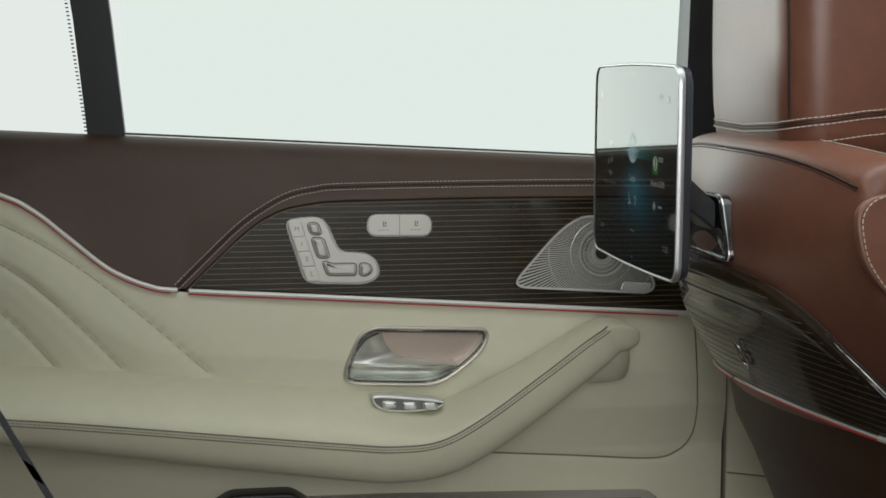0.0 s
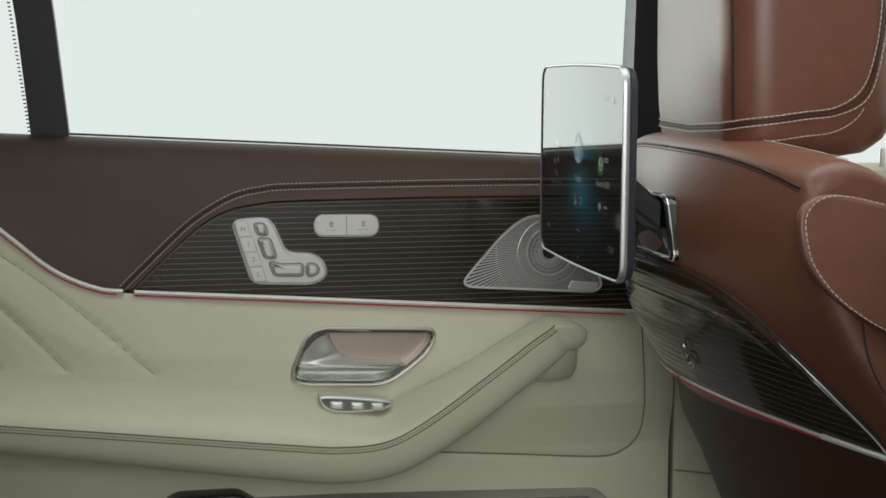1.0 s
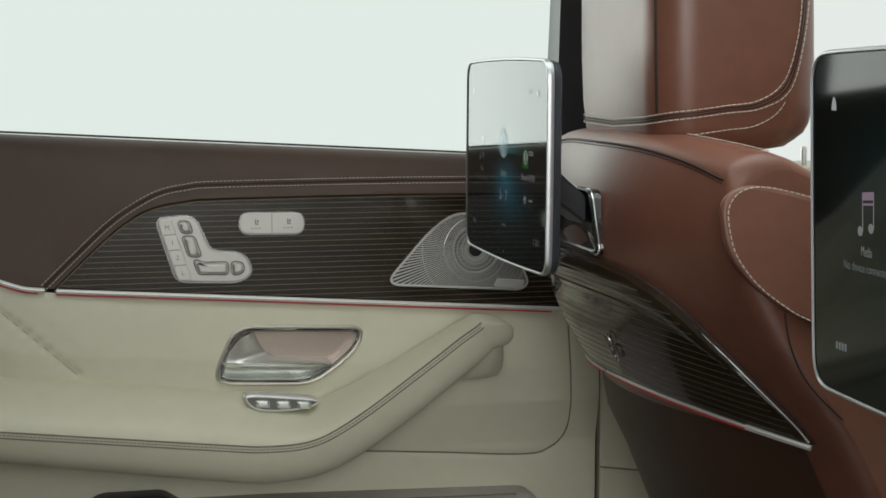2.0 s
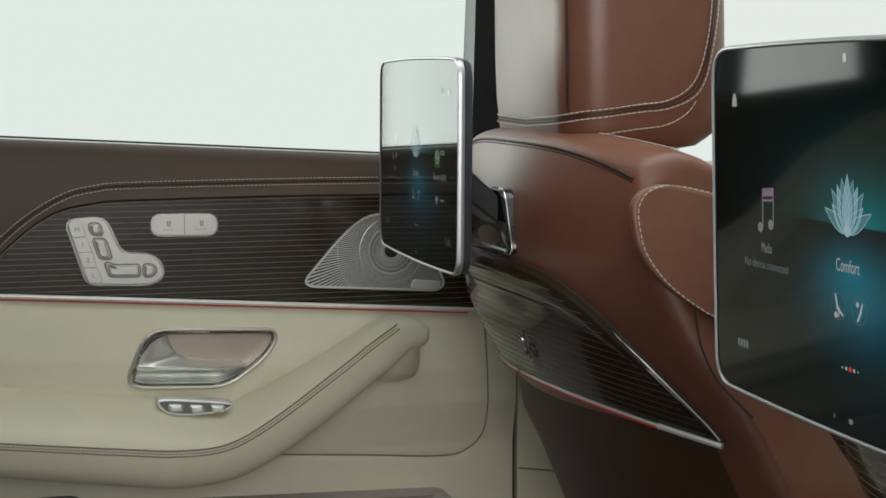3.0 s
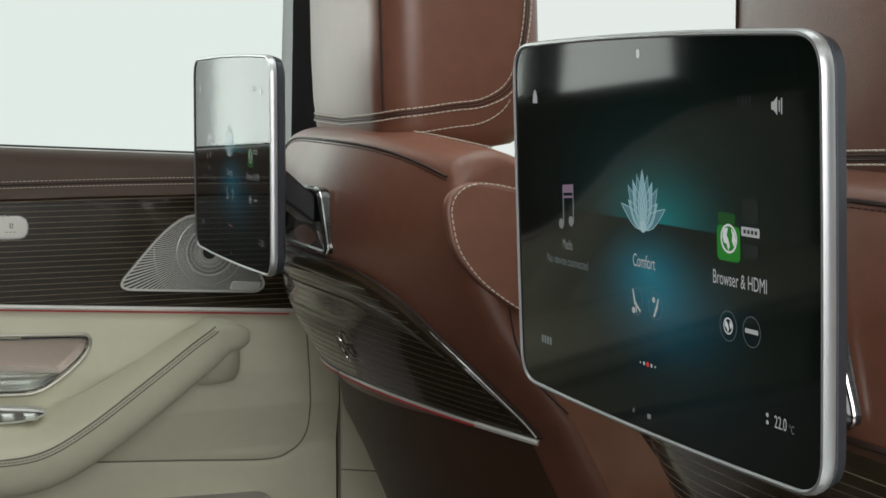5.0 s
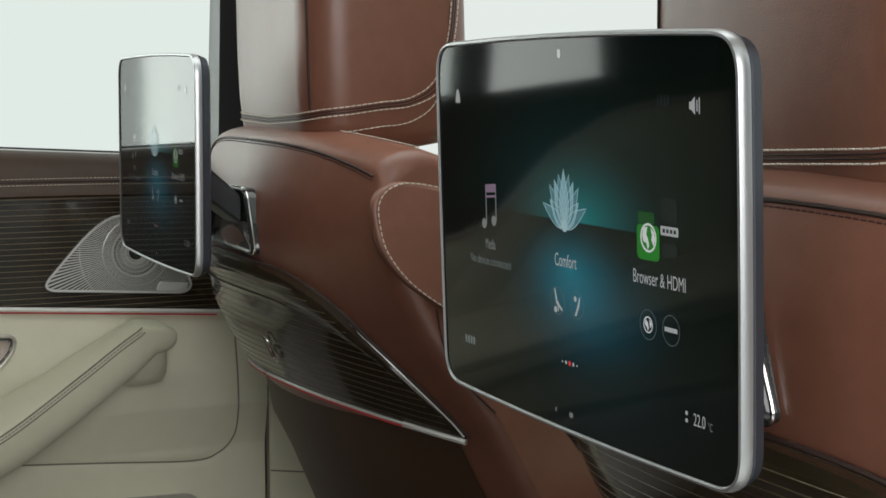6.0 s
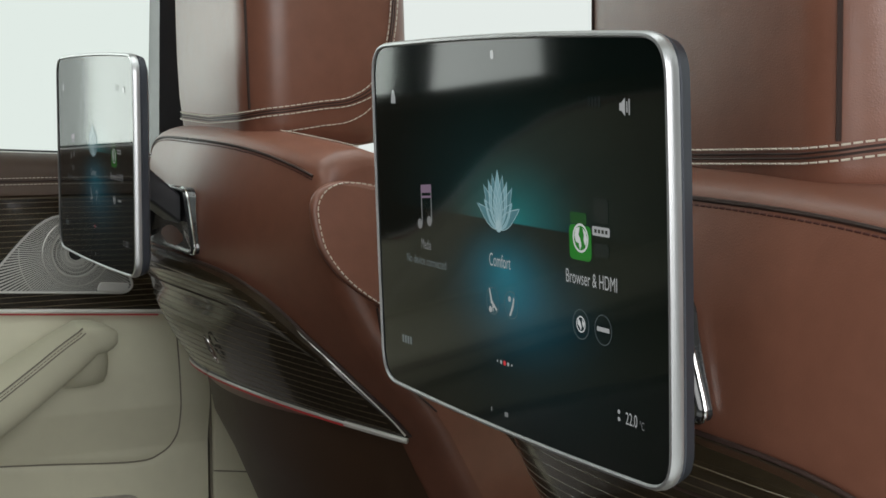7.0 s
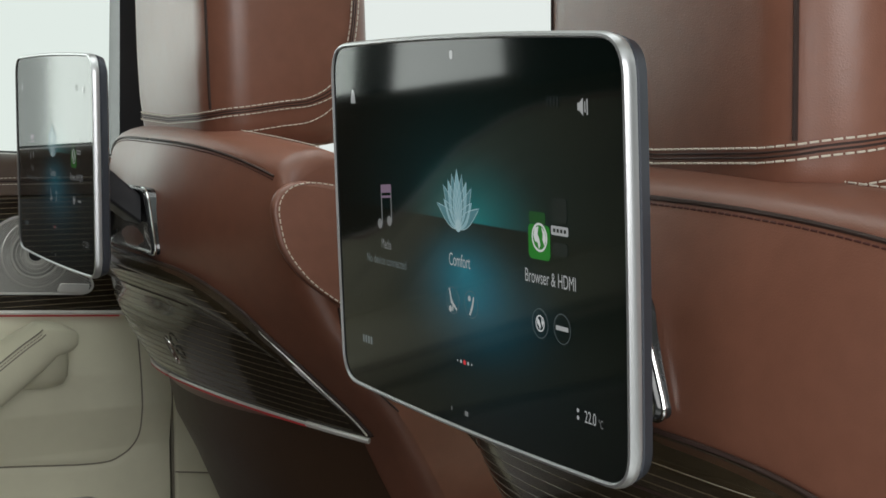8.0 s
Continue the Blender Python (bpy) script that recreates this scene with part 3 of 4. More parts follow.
for x0, z0 in ((-0.2060, 0.8225), (-0.1830, 0.8205), (-0.1600, 0.8190)):
    part("rocker", Shape().plate(rounded([(x0, z0 + 0.0048), (x0 + 0.0175, z0 + 0.0036), (x0 + 0.0180, z0 - 0.0052), (x0 + 0.0020, z0 - 0.0046)], 0.0042), 1.0285, 0.006, 0.003), GREYMETAL, sw)

# seat adjusting switch
sy = 1.0855
out = rounded([(-0.3085, 1.0285), (-0.2635, 1.0315), (-0.2455, 0.9900), (-0.2075, 0.9880), (-0.1975, 0.9640), (-0.2140, 0.9525), (-0.2860, 0.9555)],
              [0.012, 0.014, 0.010, 0.018, 0.016, 0.014, 0.012], 5)
switch = part("seat_switch", Shape().plate(out, sy, 0.008, 0.0022), SWITCH, door, "pale silver seat adjusting switch plate")
part("edge_ring", Shape().tube([(x, sy + 0.0014, z) for x, z in out], 0.0011, 6, closed=True), CHROME, switch)


def on_switch(u, v):
    """A place on the slanted plate: u across, v down its left edge, 0 to 1."""
    return (-0.3055 + 0.0225 * v + u, 1.0265 - 0.070 * v + 0.045 * u)


for i in range(4):
    v0, v1 = 0.015 + i * 0.245, 0.255 + i * 0.245
    c = [on_switch(0.000, v0), on_switch(0.0155, v0), on_switch(0.0155, v1), on_switch(0.000, v1)]
    part("memory_button", Shape().plate(rounded(c, 0.0022, 3), sy - 0.0009, 0.003, 0.0008), SWITCH, switch)
bits = [([on_switch(0.0225, 0.06), on_switch(0.0330, 0.07), on_switch(0.0330, 0.24), on_switch(0.0225, 0.22)], "headrest_rocker"),
        ([on_switch(0.0215, 0.30), on_switch(0.0335, 0.32), on_switch(0.0335, 0.62), on_switch(0.0215, 0.60)], "backrest_rocker"),
        ([(-0.2650, 0.9800), (-0.2545, 0.9760), (-0.2280, 0.9760), (-0.2280, 0.9640), (-0.2600, 0.9650)], "cushion_rocker"),
        ([(-0.2225, 0.9765), (-0.2120, 0.9750), (-0.2095, 0.9680), (-0.2150, 0.9635), (-0.2225, 0.9635)], "thigh_rocker")]
for c, nm in bits:
    o = rounded(c, 0.0035, 4)
    part("rocker_groove", Shape().tube([(x, sy - 0.0001, z) for x, z in shrink(o, -0.0014)], 0.0007, 6, closed=True), PRINT, switch)
    part(nm, Shape().plate(o, sy - 0.0042, 0.006, 0.0026), SWITCH, switch)

# seat heating switch
hc = rounded([(-0.2145, 1.0325), (-0.1400, 1.0315), (-0.1400, 1.0065), (-0.2145, 1.0075)], 0.0122, 8)
heat = part("heating_switch", Shape().plate(hc, sy, 0.008, 0.0016), SWITCH, door, "pale silver seat heating switch with two keys")
part("edge_ring", Shape().tube([(x, sy + 0.0012, z) for x, z in hc], 0.0010, 6, closed=True), CHROME, heat)
part("key_gap", Shape().box(-0.1775, -0.1768, sy - 0.0002, sy + 0.001, 1.0085, 1.0310), PRINT, heat)
for cx in (-0.1955, -0.1590):
    s = Shape().box(cx - 0.0008, cx + 0.0006, sy - 0.0003, sy + 0.0005, 1.0195, 1.0245).box(cx - 0.0008, cx + 0.0034, sy - 0.0003, sy + 0.0005, 1.0185, 1.0197)
    s.box(cx + 0.0016, cx + 0.0032, sy - 0.0003, sy + 0.0005, 1.0208, 1.0240)
    for k in (-1, 0, 1):
        s.box(cx + k * 0.0042 - 0.0014, cx + k * 0.0042 + 0.0014, sy - 0.0003, sy + 0.0005, 1.0140, 1.0147)
    part("seat_symbol", s, PRINT, heat, smooth=False)


def plain_text(body, size, name):
    cu = bpy.data.curves.new(name, "FONT")
    cu.body, cu.size, cu.extrude = body, size, 0.0
    cu.align_x, cu.align_y = "CENTER", "CENTER"
    ob = bpy.data.objects.new(name, cu)
    scene.collection.objects.link(ob)
    bpy.context.view_layer.update()
    me = bpy.data.meshes.new_from_object(ob.evaluated_get(bpy.context.evaluated_depsgraph_get()))
    bpy.data.objects.remove(ob)
    bpy.data.curves.remove(cu)
    return me


for i, ch in enumerate("M12L"):
    x, z = on_switch(0.0080, 0.135 + i * 0.245)
    me = plain_text(ch, 0.0075, "key_letter")
    me.transform(Matrix.Translation((x, sy - 0.0012, z)) @ pose(0, 0, 0, 90, 0, 0))
    part("key_letter", me, PRINT, switch)

for ob in (switch, heat):
    ob.location.z = -0.0012

# loudspeaker grille
SPK = (0.062, 0.982)
g_out = rounded([(-0.0425, 0.9505), (0.022, 1.0235), (0.066, 1.0265), (0.110, 0.985), (0.128, 0.940), (0.118, 0.932), (-0.0365, 0.9425)],
                [0.012, 0.05, 0.02, 0.03, 0.008, 0.008, 0.010], 6)
grille = part("speaker_grille", Shape().plate(g_out, 1.0880, 0.006, 0.0006), DARKHOLE, door, "silver loudspeaker grille with radiating slots", smooth=False)
part("grille_rim", Shape().tube([(x, 1.0868, z) for x, z in shrink(g_out, 0.0008)], 0.0015, 6, closed=True), SATIN, grille)


def reach(a, outline, c):
    best = 0.0
    dx, dz = math.cos(a), math.sin(a)
    for (ax, az), (bx, bz) in zip(outline, outline[1:] + outline[:1]):
        ex, ez = bx - ax, bz - az
        den = dx * ez - dz * ex
        if abs(den) > 1e-9:
            t = ((ax - c[0]) * ez - (az - c[1]) * ex) / den
            u = ((ax - c[0]) * dz - (az - c[1]) * dx) / den
            if t > 0 and 0 <= u <= 1:
                best = max(best, t)
    return best


s = Shape()
count = 156
for k in range(count):
    a = 2 * math.pi * k / count
    r1 = reach(a, g_out, SPK) - 0.001
    if r1 < 0.03:
        continue
    ca, sa = math.cos(a), math.sin(a)
    for r0, rr in ((0.0275, r1),):
        w0, w1 = 0.00032, 0.00032 + 0.0007 * max(0, (rr - 0.03) / 0.07)
        s.loft([[(SPK[0] + ca * r - sa * w, y, SPK[1] + sa * r + ca * w) for w, y in ((-w_, 1.0866), (w_, 1.0866), (w_, 1.0884), (-w_, 1.0884))] for r, w_ in ((r0, w0), (rr, w1))], True, (True, True))
    if k % 2 == 0 and r1 > 0.03:
        s.loft([[(SPK[0] + ca * r - sa * w, y, SPK[1] + sa * r + ca * w) for w, y in ((-0.0004, 1.0866), (0.0004, 1.0866), (0.0004, 1.0884), (-0.0004, 1.0884))] for r in (0.010, 0.0275)], True, (True, True))
tagged(part("grille_bars", s, GRILLE, grille, "many thin radiating aluminium bars", smooth=False), kind="stuff")
s = Shape()
for r, w in ((0.0275, 0.0016), (0.0225, 0.0006), (0.0175, 0.0006), (0.013, 0.0006), (0.009, 0.0008)):
    s.tube([(SPK[0] + r * math.cos(a), 1.0866, SPK[1] + r * math.sin(a)) for a in [2 * math.pi * k / 48 for k in range(48)]], w, 6, closed=True)
for r in (0.038, 0.064):
    run = []
    for k in range(140):
        a = 2 * math.pi * k / 140
        if reach(a, g_out, SPK) > r + 0.003:
            run.append((SPK[0] + r * math.cos(a), 1.0868, SPK[1] + r * math.sin(a)))
        elif len(run) > 2:
            s.tube(run, 0.0006, 5)
            run = []
        else:
            run = []
    if len(run) > 2:
        s.tube(run, 0.0006, 5)
part("grille_rings", s, GRILLE, grille, "thin aluminium rings")
part("badge", Shape().plate(rounded([(0.088, 0.947), (0.122, 0.944), (0.119, 0.934), (0.084, 0.937)], 0.003), 1.0845, 0.004, 0.0008), SATIN, grille, "small plain silver badge")

# storage pocket low on the door
pocket = part("door_pocket", Shape().plate(rounded([(-1.2, 0.712), (-0.45, 0.708), (-0.19, 0.706), (0.13, 0.696), (0.16, 0.45), (-1.2, 0.45)], 0.02, 5), 1.040, 0.06, 0.012, 5), BEIGE_LOW, door, "grey beige moulded door pocket, its tone lowered for shade")
part("pocket_mouth", Shape().plate(rounded([(-0.375, 0.7195), (-0.305, 0.7195), (-0.282, 0.704), (-0.40, 0.704)], 0.008, 4), 1.052, 0.03, 0.003), BLACKPLASTIC, pocket, "black rubber lined mouth of the pocket")
part("pocket_lip", Shape().tube([(-0.19, 1.045, 0.695), (-0.175, 1.043, 0.7035), (-0.10, 1.043, 0.7025), (0.10, 1.043, 0.6975)], 0.0011, 6), GROOVE_BEIGE, pocket)

# glass, seals and pillars
part("window_seal", Shape().tube([(x, 1.146, belt(x) + 0.0005) for x in np.linspace(-0.485, 0.172, 20)], 0.0022, 6), RUBBER, door, "black rubber window seal")
part("window_lip", Shape().tube([(x, 1.139, belt(x) - 0.0005) for x in np.linspace(-0.485, 0.172, 20)], 0.0012, 6), SATIN, door)
pane = part("window_pane", Shape().loft([[(x, 1.158, belt(x) - 0.03), (x, 1.162, belt(x) - 0.03), (x, 1.112, 1.52), (x, 1.108, 1.52)] for x in (-0.485, 0.172)], True, (True, True)), PANE, door, "clear closed side window")
pane.visible_shadow = False
part("quarter_divider", Shape().loft([[(-0.5245, 1.128, 1.115), (-0.483, 1.128, 1.112), (-0.483, 1.160, 1.112), (-0.5245, 1.160, 1.115)],
                                      [(-0.5365, 1.116, 1.25), (-0.4955, 1.116, 1.25), (-0.4955, 1.148, 1.25), (-0.5365, 1.148, 1.25)],
                                      [(-0.575, 1.075, 1.56), (-0.530, 1.075, 1.56), (-0.530, 1.11, 1.56), (-0.575, 1.11, 1.56)]], True, (True, True)), PILLAR, door, "black slanted window divider")
s = Shape()
for k in range(60):
    t = k / 59
    s.box(-0.5265 - 0.030 * t - 0.0015, -0.5265 - 0.030 * t + 0.0015, 1.130 - 0.03 * t, 1.134 - 0.03 * t, 1.122 + 0.26 * t, 1.1235 + 0.26 * t)
part("dotted_edge", s, RUBBER, door, "black dotted edge of the quarter glass", smooth=False)
structure("wall_roof_rail", Shape().box(-1.75, 1.5, 1.07, 1.14, 1.55, 1.68), LINER, "beige roof rail over the side windows", "wall")
structure("pillar_centre", Shape().loft([[(0.170, 1.120, 1.08), (0.32, 1.120, 1.08), (0.32, 1.17, 1.08), (0.170, 1.17, 1.08)],
                                         [(0.172, 1.110, 1.28), (0.31, 1.110, 1.28), (0.31, 1.15, 1.28), (0.172, 1.15, 1.28)],
                                         [(0.18, 1.075, 1.56), (0.30, 1.075, 1.56), (0.30, 1.12, 1.56), (0.18, 1.12, 1.56)]], True, (True, True)), PILLAR, "black covered centre door pillar", "pillar")
structure("wall_pillar_trim", Shape().plate(rounded([(0.2185, 1.08), (0.36, 1.07), (0.36, 0.45), (0.2185, 0.45)], 0.004, 2), 1.086, 0.05, 0.004), BEIGE, "beige lower pillar trim beside the door", "trim")
structure("trim_seam", Shape().tube([(0.219, 1.0855, 0.712), (0.30, 1.0855, 0.700), (0.355, 1.0855, 0.695)], 0.0009, 6), GROOVE_BEIGE, "fine seam across the pillar trim", "trim")
# Solid strip whose grey-brown colour imitates the shadow between door and pillar.
structure("gap_shade_strip", Shape().box(0.2155, 0.2185, 1.088, 1.13, 0.5, 0.906), GROOVE_BEIGE, "strip coloured as the shadow in the rear door gap", "seal")
structure("wall_left", Shape().box(-1.75, 1.75, 1.145, 1.20, 0.30, 1.06), BEIGE_LOW, "plain outer skin of the car side", "wall")
structure("wall_rear_pillar", Shape().box(-1.35, -0.70, 1.10, 1.143, 1.05, 1.60), PILLAR, "dark rear side pillar", "pillar")
front_door = thing("front_door", "closed car front door with pale beige trim", "car door")
part("belt_trim", Shape().loft([[(x, y, z) for y, z in ((1.165, 1.07), (1.13, 1.078), (1.105, 1.070), (1.095, 1.05), (1.09, 0.98), (1.165, 0.98))] for x in (0.365, 0.9, 1.5)], True, (True, True)), BEIGE, front_door)
part("lower_panel", Shape().box(0.365, 1.5, 1.095, 1.14, 0.45, 0.979), BEIGE, front_door)
part("lock_pin", Shape().loft([[(0.495 + r * math.cos(a), 1.118 + r * math.sin(a), z) for a in [2 * math.pi * k / 12 for k in range(12)]] for r, z in ((0.004, 1.07), (0.004, 1.092), (0.0035, 1.0955), (0.002, 1.097))], True, (True, True)), SATIN, front_door, "small grey lock pin")
structure("wall_near_front", Shape().box(0.42, 1.70, -0.40, -0.36, 0.30, 1.08), DARKBROWN, "plain inner side of the opposite front door", "wall")
# Unseen panel added to keep side light off the rear of the door.
structure("wall_near_rear", Shape().box(-0.92, -0.56, -0.40, -0.36, 0.30, 1.66), DARKBROWN, "unseen dark panel added to block light at the opposite rear", "wall")

# ---- the front seats ----
SEAT_X = [(0.36, 0.30), (0.7, 0.208), (0.80, 0.166), (0.889, 0.121), (0.92, 0.105), (0.96, 0.086), (1.0, 0.075), (1.03, 0.074), (1.06, 0.078), (1.10, 0.087), (1.14, 0.10)]
SEAT_K = [(0.36, 1.5), (0.889, 1.3), (1.0, 1.0), (1.06, 0.72), (1.14, 0.70)]
SEAT_W = [(0.36, 0.275), (0.9, 0.268), (1.0, 0.262), (1.09, 0.248), (1.14, 0.24)]


def seat_rear(o, z):
    """How far forward the back of the backrest lies, at a sideways step and a height."""
    return table(z, SEAT_X) + table(z, SEAT_K) * o * o


def seat_seam(o):
    """Height of the seam along the top of the back."""
    return 1.1215 - 0.025 * (abs(o) / 0.24) ** 3


def seat_top(o):
    return 1.1345 - 0.014 * (abs(o) / 0.24) ** 2.2


def seat_column(f, inset):
    """A closed side-on section of the backrest at a share f of its half width."""
    loop = []
    o_top = f * 0.243
    zt, zm = seat_top(o_top) - inset, seat_seam(o_top) - inset
    for z in np.linspace(0.36, zm, 26):
        o = f * table(z, SEAT_W)
        loop.append((seat_rear(o, z) + inset, o, z))
    xr = seat_rear(o_top, zm) + inset
    for k in range(1, 7):
        a = math.pi / 2 * k / 6
        loop.append((xr + 0.040 * (1 - math.cos(a)), o_top, zm + (zt - zm) * math.sin(a)))
    xt = xr + 0.040
    xf = max(0.31 - inset, xt + 0.06)
    for k in range(1, 9):
        t = k / 8
        loop.append((xt + (xf - xt) * t, o_top, zt - 0.10 * t ** 1.35))
    for z in np.linspace(zt - 0.14, 0.36, 10):
        loop.append((0.31 + (1.0 - z) * 0.22 - inset, f * table(z, SEAT_W), z))
    return loop


def build_backrest():
    rings, r = [], 0.013
    edge = 1 - r / 0.25
    for k in range(6):
        a = math.pi / 2 * k / 5
        rings.append(seat_column(-(edge + (1 - edge) * math.cos(a)), r * (1 - math.sin(a))))
    for f in np.linspace(-edge, edge, 31)[1:-1]:
        rings.append(seat_column(f, 0.0))
    for k in range(6):
        a = math.pi / 2 * k / 5
        rings.append(seat_column(edge + (1 - edge) * math.sin(a), r * (1 - math.cos(a))))
    return Shape().loft(rings, True, (True, True))


def rounded_section(hx, hy, r, cx, cy, z, n=7):
    out = []
    for sx, sy_, a0 in ((1, 1, 0), (-1, 1, 90), (-1, -1, 180), (1, -1, 270)):
        for k in range(n):
            a = math.radians(a0 + 90 * k / (n - 1))
            out.append((cx + sx * (hx - r) + r * math.cos(a), cy + sy_ * (hy - r) + r * math.sin(a), z))
    return out


HEAD_LEVELS = [(1.112, 0.30), (1.114, 0.72), (1.119, 0.90), (1.132, 0.965), (1.16, 0.99), (1.20, 1.0), (1.26, 1.0), (1.32, 0.985), (1.35, 0.95), (1.372, 0.86), (1.385, 0.68), (1.39, 0.4)]


def head_ring(z, grow=0.0):
    f = table(z, HEAD_LEVELS)
    lean = 0.02 * (1.25 - z)
    wide = 0.122 - 0.010 * max(0.0, (z - 1.20) / 0.19) ** 1.6
    chin = 0.013 * max(0.0, (1.150 - z) / 0.038) ** 2
    return rounded_section(0.083 * f - chin + grow, wide * f + grow, 0.040 * f, 0.199 + lean - chin, 0.0, z)


def shell_low(o):
    return 0.897 - 0.024 * (o / 0.242) ** 2


def shell_top(o):
    return shell_low(o) + (0.117 + 0.007 * (o / 0.242) ** 2) * (1 - min(1.0, abs(o) / 0.248) ** 5.4)


def shell_point(o, z, out):
    return (seat_rear(o, z) - out, o, z)


def build_seat(yc):
    seat = thing("front_seat", "reddish brown leather front seat seen from its back", "car seat", "front seats", at=(0, yc, 0))
    back = part("backrest", build_backrest(), BROWN, seat, "reddish brown leather backrest")
    # seam along the upper rear edge
    os_ = np.linspace(-0.232, 0.232, 60)
    rim = [(seat_rear(o, seat_seam(o)) - 0.0002, o, seat_seam(o)) for o in os_]
    part("seam", Shape().tube(rim, 0.0013, 6), GROOVE, back)
    part("stitching", Shape().stitches([(x - 0.0007, y, z - 0.0030) for x, y, z in rim], 0.0046, 0.0034, 0.00055), THREAD_RED, back)
    ridge = [(seat_rear(o, seat_seam(o)) + 0.041, o, seat_top(o) + 0.0006) for o in os_]
    part("stitching", Shape().stitches(ridge, 0.006, 0.0045, 0.0005), THREAD, back, "row of cream stitching")
    # padded side panels with a stitched edge
    edge = smooth_curve([(0.290, 1.046), (0.240, 1.071), (0.179, 1.0885), (0.146, 1.0950), (0.126, 1.0915), (0.1150, 1.079), (0.1150, 1.060), (0.1205, 1.039), (0.139, 1.0145), (0.168, 0.993), (0.190, 0.982), (0.25, 0.950), (0.31, 0.917)], 6)
    for sgn in (-1, 1):
        outl = edge + [(0.305, 0.95), (0.297, 1.0)]
        s = Shape().plate(outl, 0.0, 0.006, 0.0035)
        s.v = [(x, sgn * (table(z, SEAT_W) + 0.0045 - y), z) for x, y, z in s.v]
        side = part("side_panel", s, BROWN, back, "padded side panel with a stitched border")
        st = [(x + 0.0055, sgn * (table(z, SEAT_W) + 0.0046), z - 0.001) for x, z in edge]
        part("stitching", Shape().stitches(st, 0.0052, 0.0036, 0.0006), THREAD, back, "row of cream stitching")
        low = smooth_curve([(0.168, 0.991), (0.174, 0.96), (0.19, 0.93), (0.22, 0.90)], 5)
        part("seam", Shape().tube([(x, sgn * (table(z, SEAT_W) + 0.0002), z) for x, z in low], 0.0009, 5), GROOVE, back)
    # headrest
    zs = [1.112, 1.114, 1.1165, 1.119, 1.125, 1.132, 1.14, 1.15, 1.16, 1.18, 1.20, 1.23, 1.26, 1.29, 1.32, 1.335, 1.35, 1.362, 1.372, 1.379, 1.385, 1.39]
    head = part("headrest", Shape().loft([head_ring(z) for z in zs], True, (True, True)), BROWN, seat, "reddish brown leather headrest with cream stitching")

    def border(drop, sgn, out):
        """Half of a border line: from the middle of the rear face round the corner, along the side and up its front edge."""
        pts, ring = [], head_ring(1.15, out)
        for x, y, _ in [(ring[13][0], 0.0, 0)] + ([ring[13 - k] for k in range(7)] if sgn > 0 else ring[14:21]):
            pts.append((x, y, 1.1428 + (0.0078 if sgn < 0 else 0.003) * min(1.0, abs(y) / 0.112) ** 2 + 0.11 * max(0.0, x - 0.125) - drop))
        x_last, y_last, z_last = pts[-1]
        rise = smooth_curve([(x_last, z_last), (0.185, z_last + 0.0035), (0.214 + drop * 0.5, z_last + 0.0075), (0.238 + drop, z_last + 0.024), (0.250 + drop, 1.215), (0.255 + drop, 1.26), (0.258 + drop, 1.33)], 6)
        return pts + [(x, sgn * (0.122 * table(z, HEAD_LEVELS) - 0.010 * max(0.0, (z - 1.20) / 0.19) ** 1.6 + out), z) for x, z in rise[1:]]

    for sgn in (-1, 1):
        for drop in (0.0024, 0.0046):
            part("seam", Shape().tube(border(drop, sgn, 0.0001), 0.0006, 6), GROOVE, head)
        for drop in (0.0, 0.0070):
            part("stitching", Shape().stitches(border(drop, sgn, 0.0006), 0.0054, 0.0041, 0.00055), THREAD, head, "row of cream stitching")
        base = [(x, y, z - 0.0222) for x, y, z in border(0.0, sgn, -0.0006)[:27]]
        part("stitching", Shape().stitches(base, 0.0054, 0.0041, 0.0005), THREAD, head, "row of cream stitching")
        i = min(range(28), key=lambda k: math.hypot(head_ring(1.2)[k][0] - 0.120, head_ring(1.2)[k][1] - sgn * 0.103))
        pts = [head_ring(z, 0.0001)[i] for z in np.linspace(1.151, 1.38, 16)]
        part("seam", Shape().tube(pts, 0.0014, 6), GROOVE, head)
    for y in (-0.06, 0.06):
        part("post", Shape().tube([(0.205, y, 1.08), (0.205, y, 1.122)], 0.006, 12), CHROME, head, "chrome headrest post")
    # glossy wooden shield across the back
    def shield_point(o, t, lift=0.0):
        zl, zt = shell_low(o), shell_top(o)
        roll = math.sin(math.pi * min(1.0, (t - 0.76) / 0.30)) if t > 0.76 else 0.0
        out = 0.005 + (0.003 + 0.004 * math.sin(math.pi * min(1.0, t / 0.76)) + 0.009 * roll) * (zt - zl) / 0.124
        return shell_point(o, zl + (zt - zl) * t, out + lift)

    rows = []
    for o in np.linspace(-0.247, 0.247, 61):
        col = [shield_point(o, t) for t in (0, 0.08, 0.16, 0.24, 0.32, 0.4, 0.48, 0.56, 0.64, 0.71, 0.75, 0.765, 0.79, 0.82, 0.85, 0.88, 0.91, 0.94, 0.97, 1.0)]
        col.append(shell_point(o, shell_top(o) + 0.001, -0.003))
        rows.append(col)
    shield = part("wood_shield", Shape().loft(rows, False), WOOD, seat, "glossy dark wood shield with fine stripes")
    for i in range(1, 19):
        d = i * 0.0064
        run = []
        for o in np.linspace(-0.245, 0.245, 61):
            span = shell_top(o) - shell_low(o)
            if span > d + 0.003:
                run.append(shield_point(o, d / span, 0.0001))
        if len(run) > 3:
            part("inlay_line", Shape().tube(run, 0.00028, 4), INLAY, shield)
    low = [shield_point(o, 0.0, 0.0015) for o in np.linspace(-0.247, 0.247, 50)]
    part("chrome_strip", Shape().tube(low, 0.0014, 8), SILVERTRIM, shield, "slim bright silver strip")
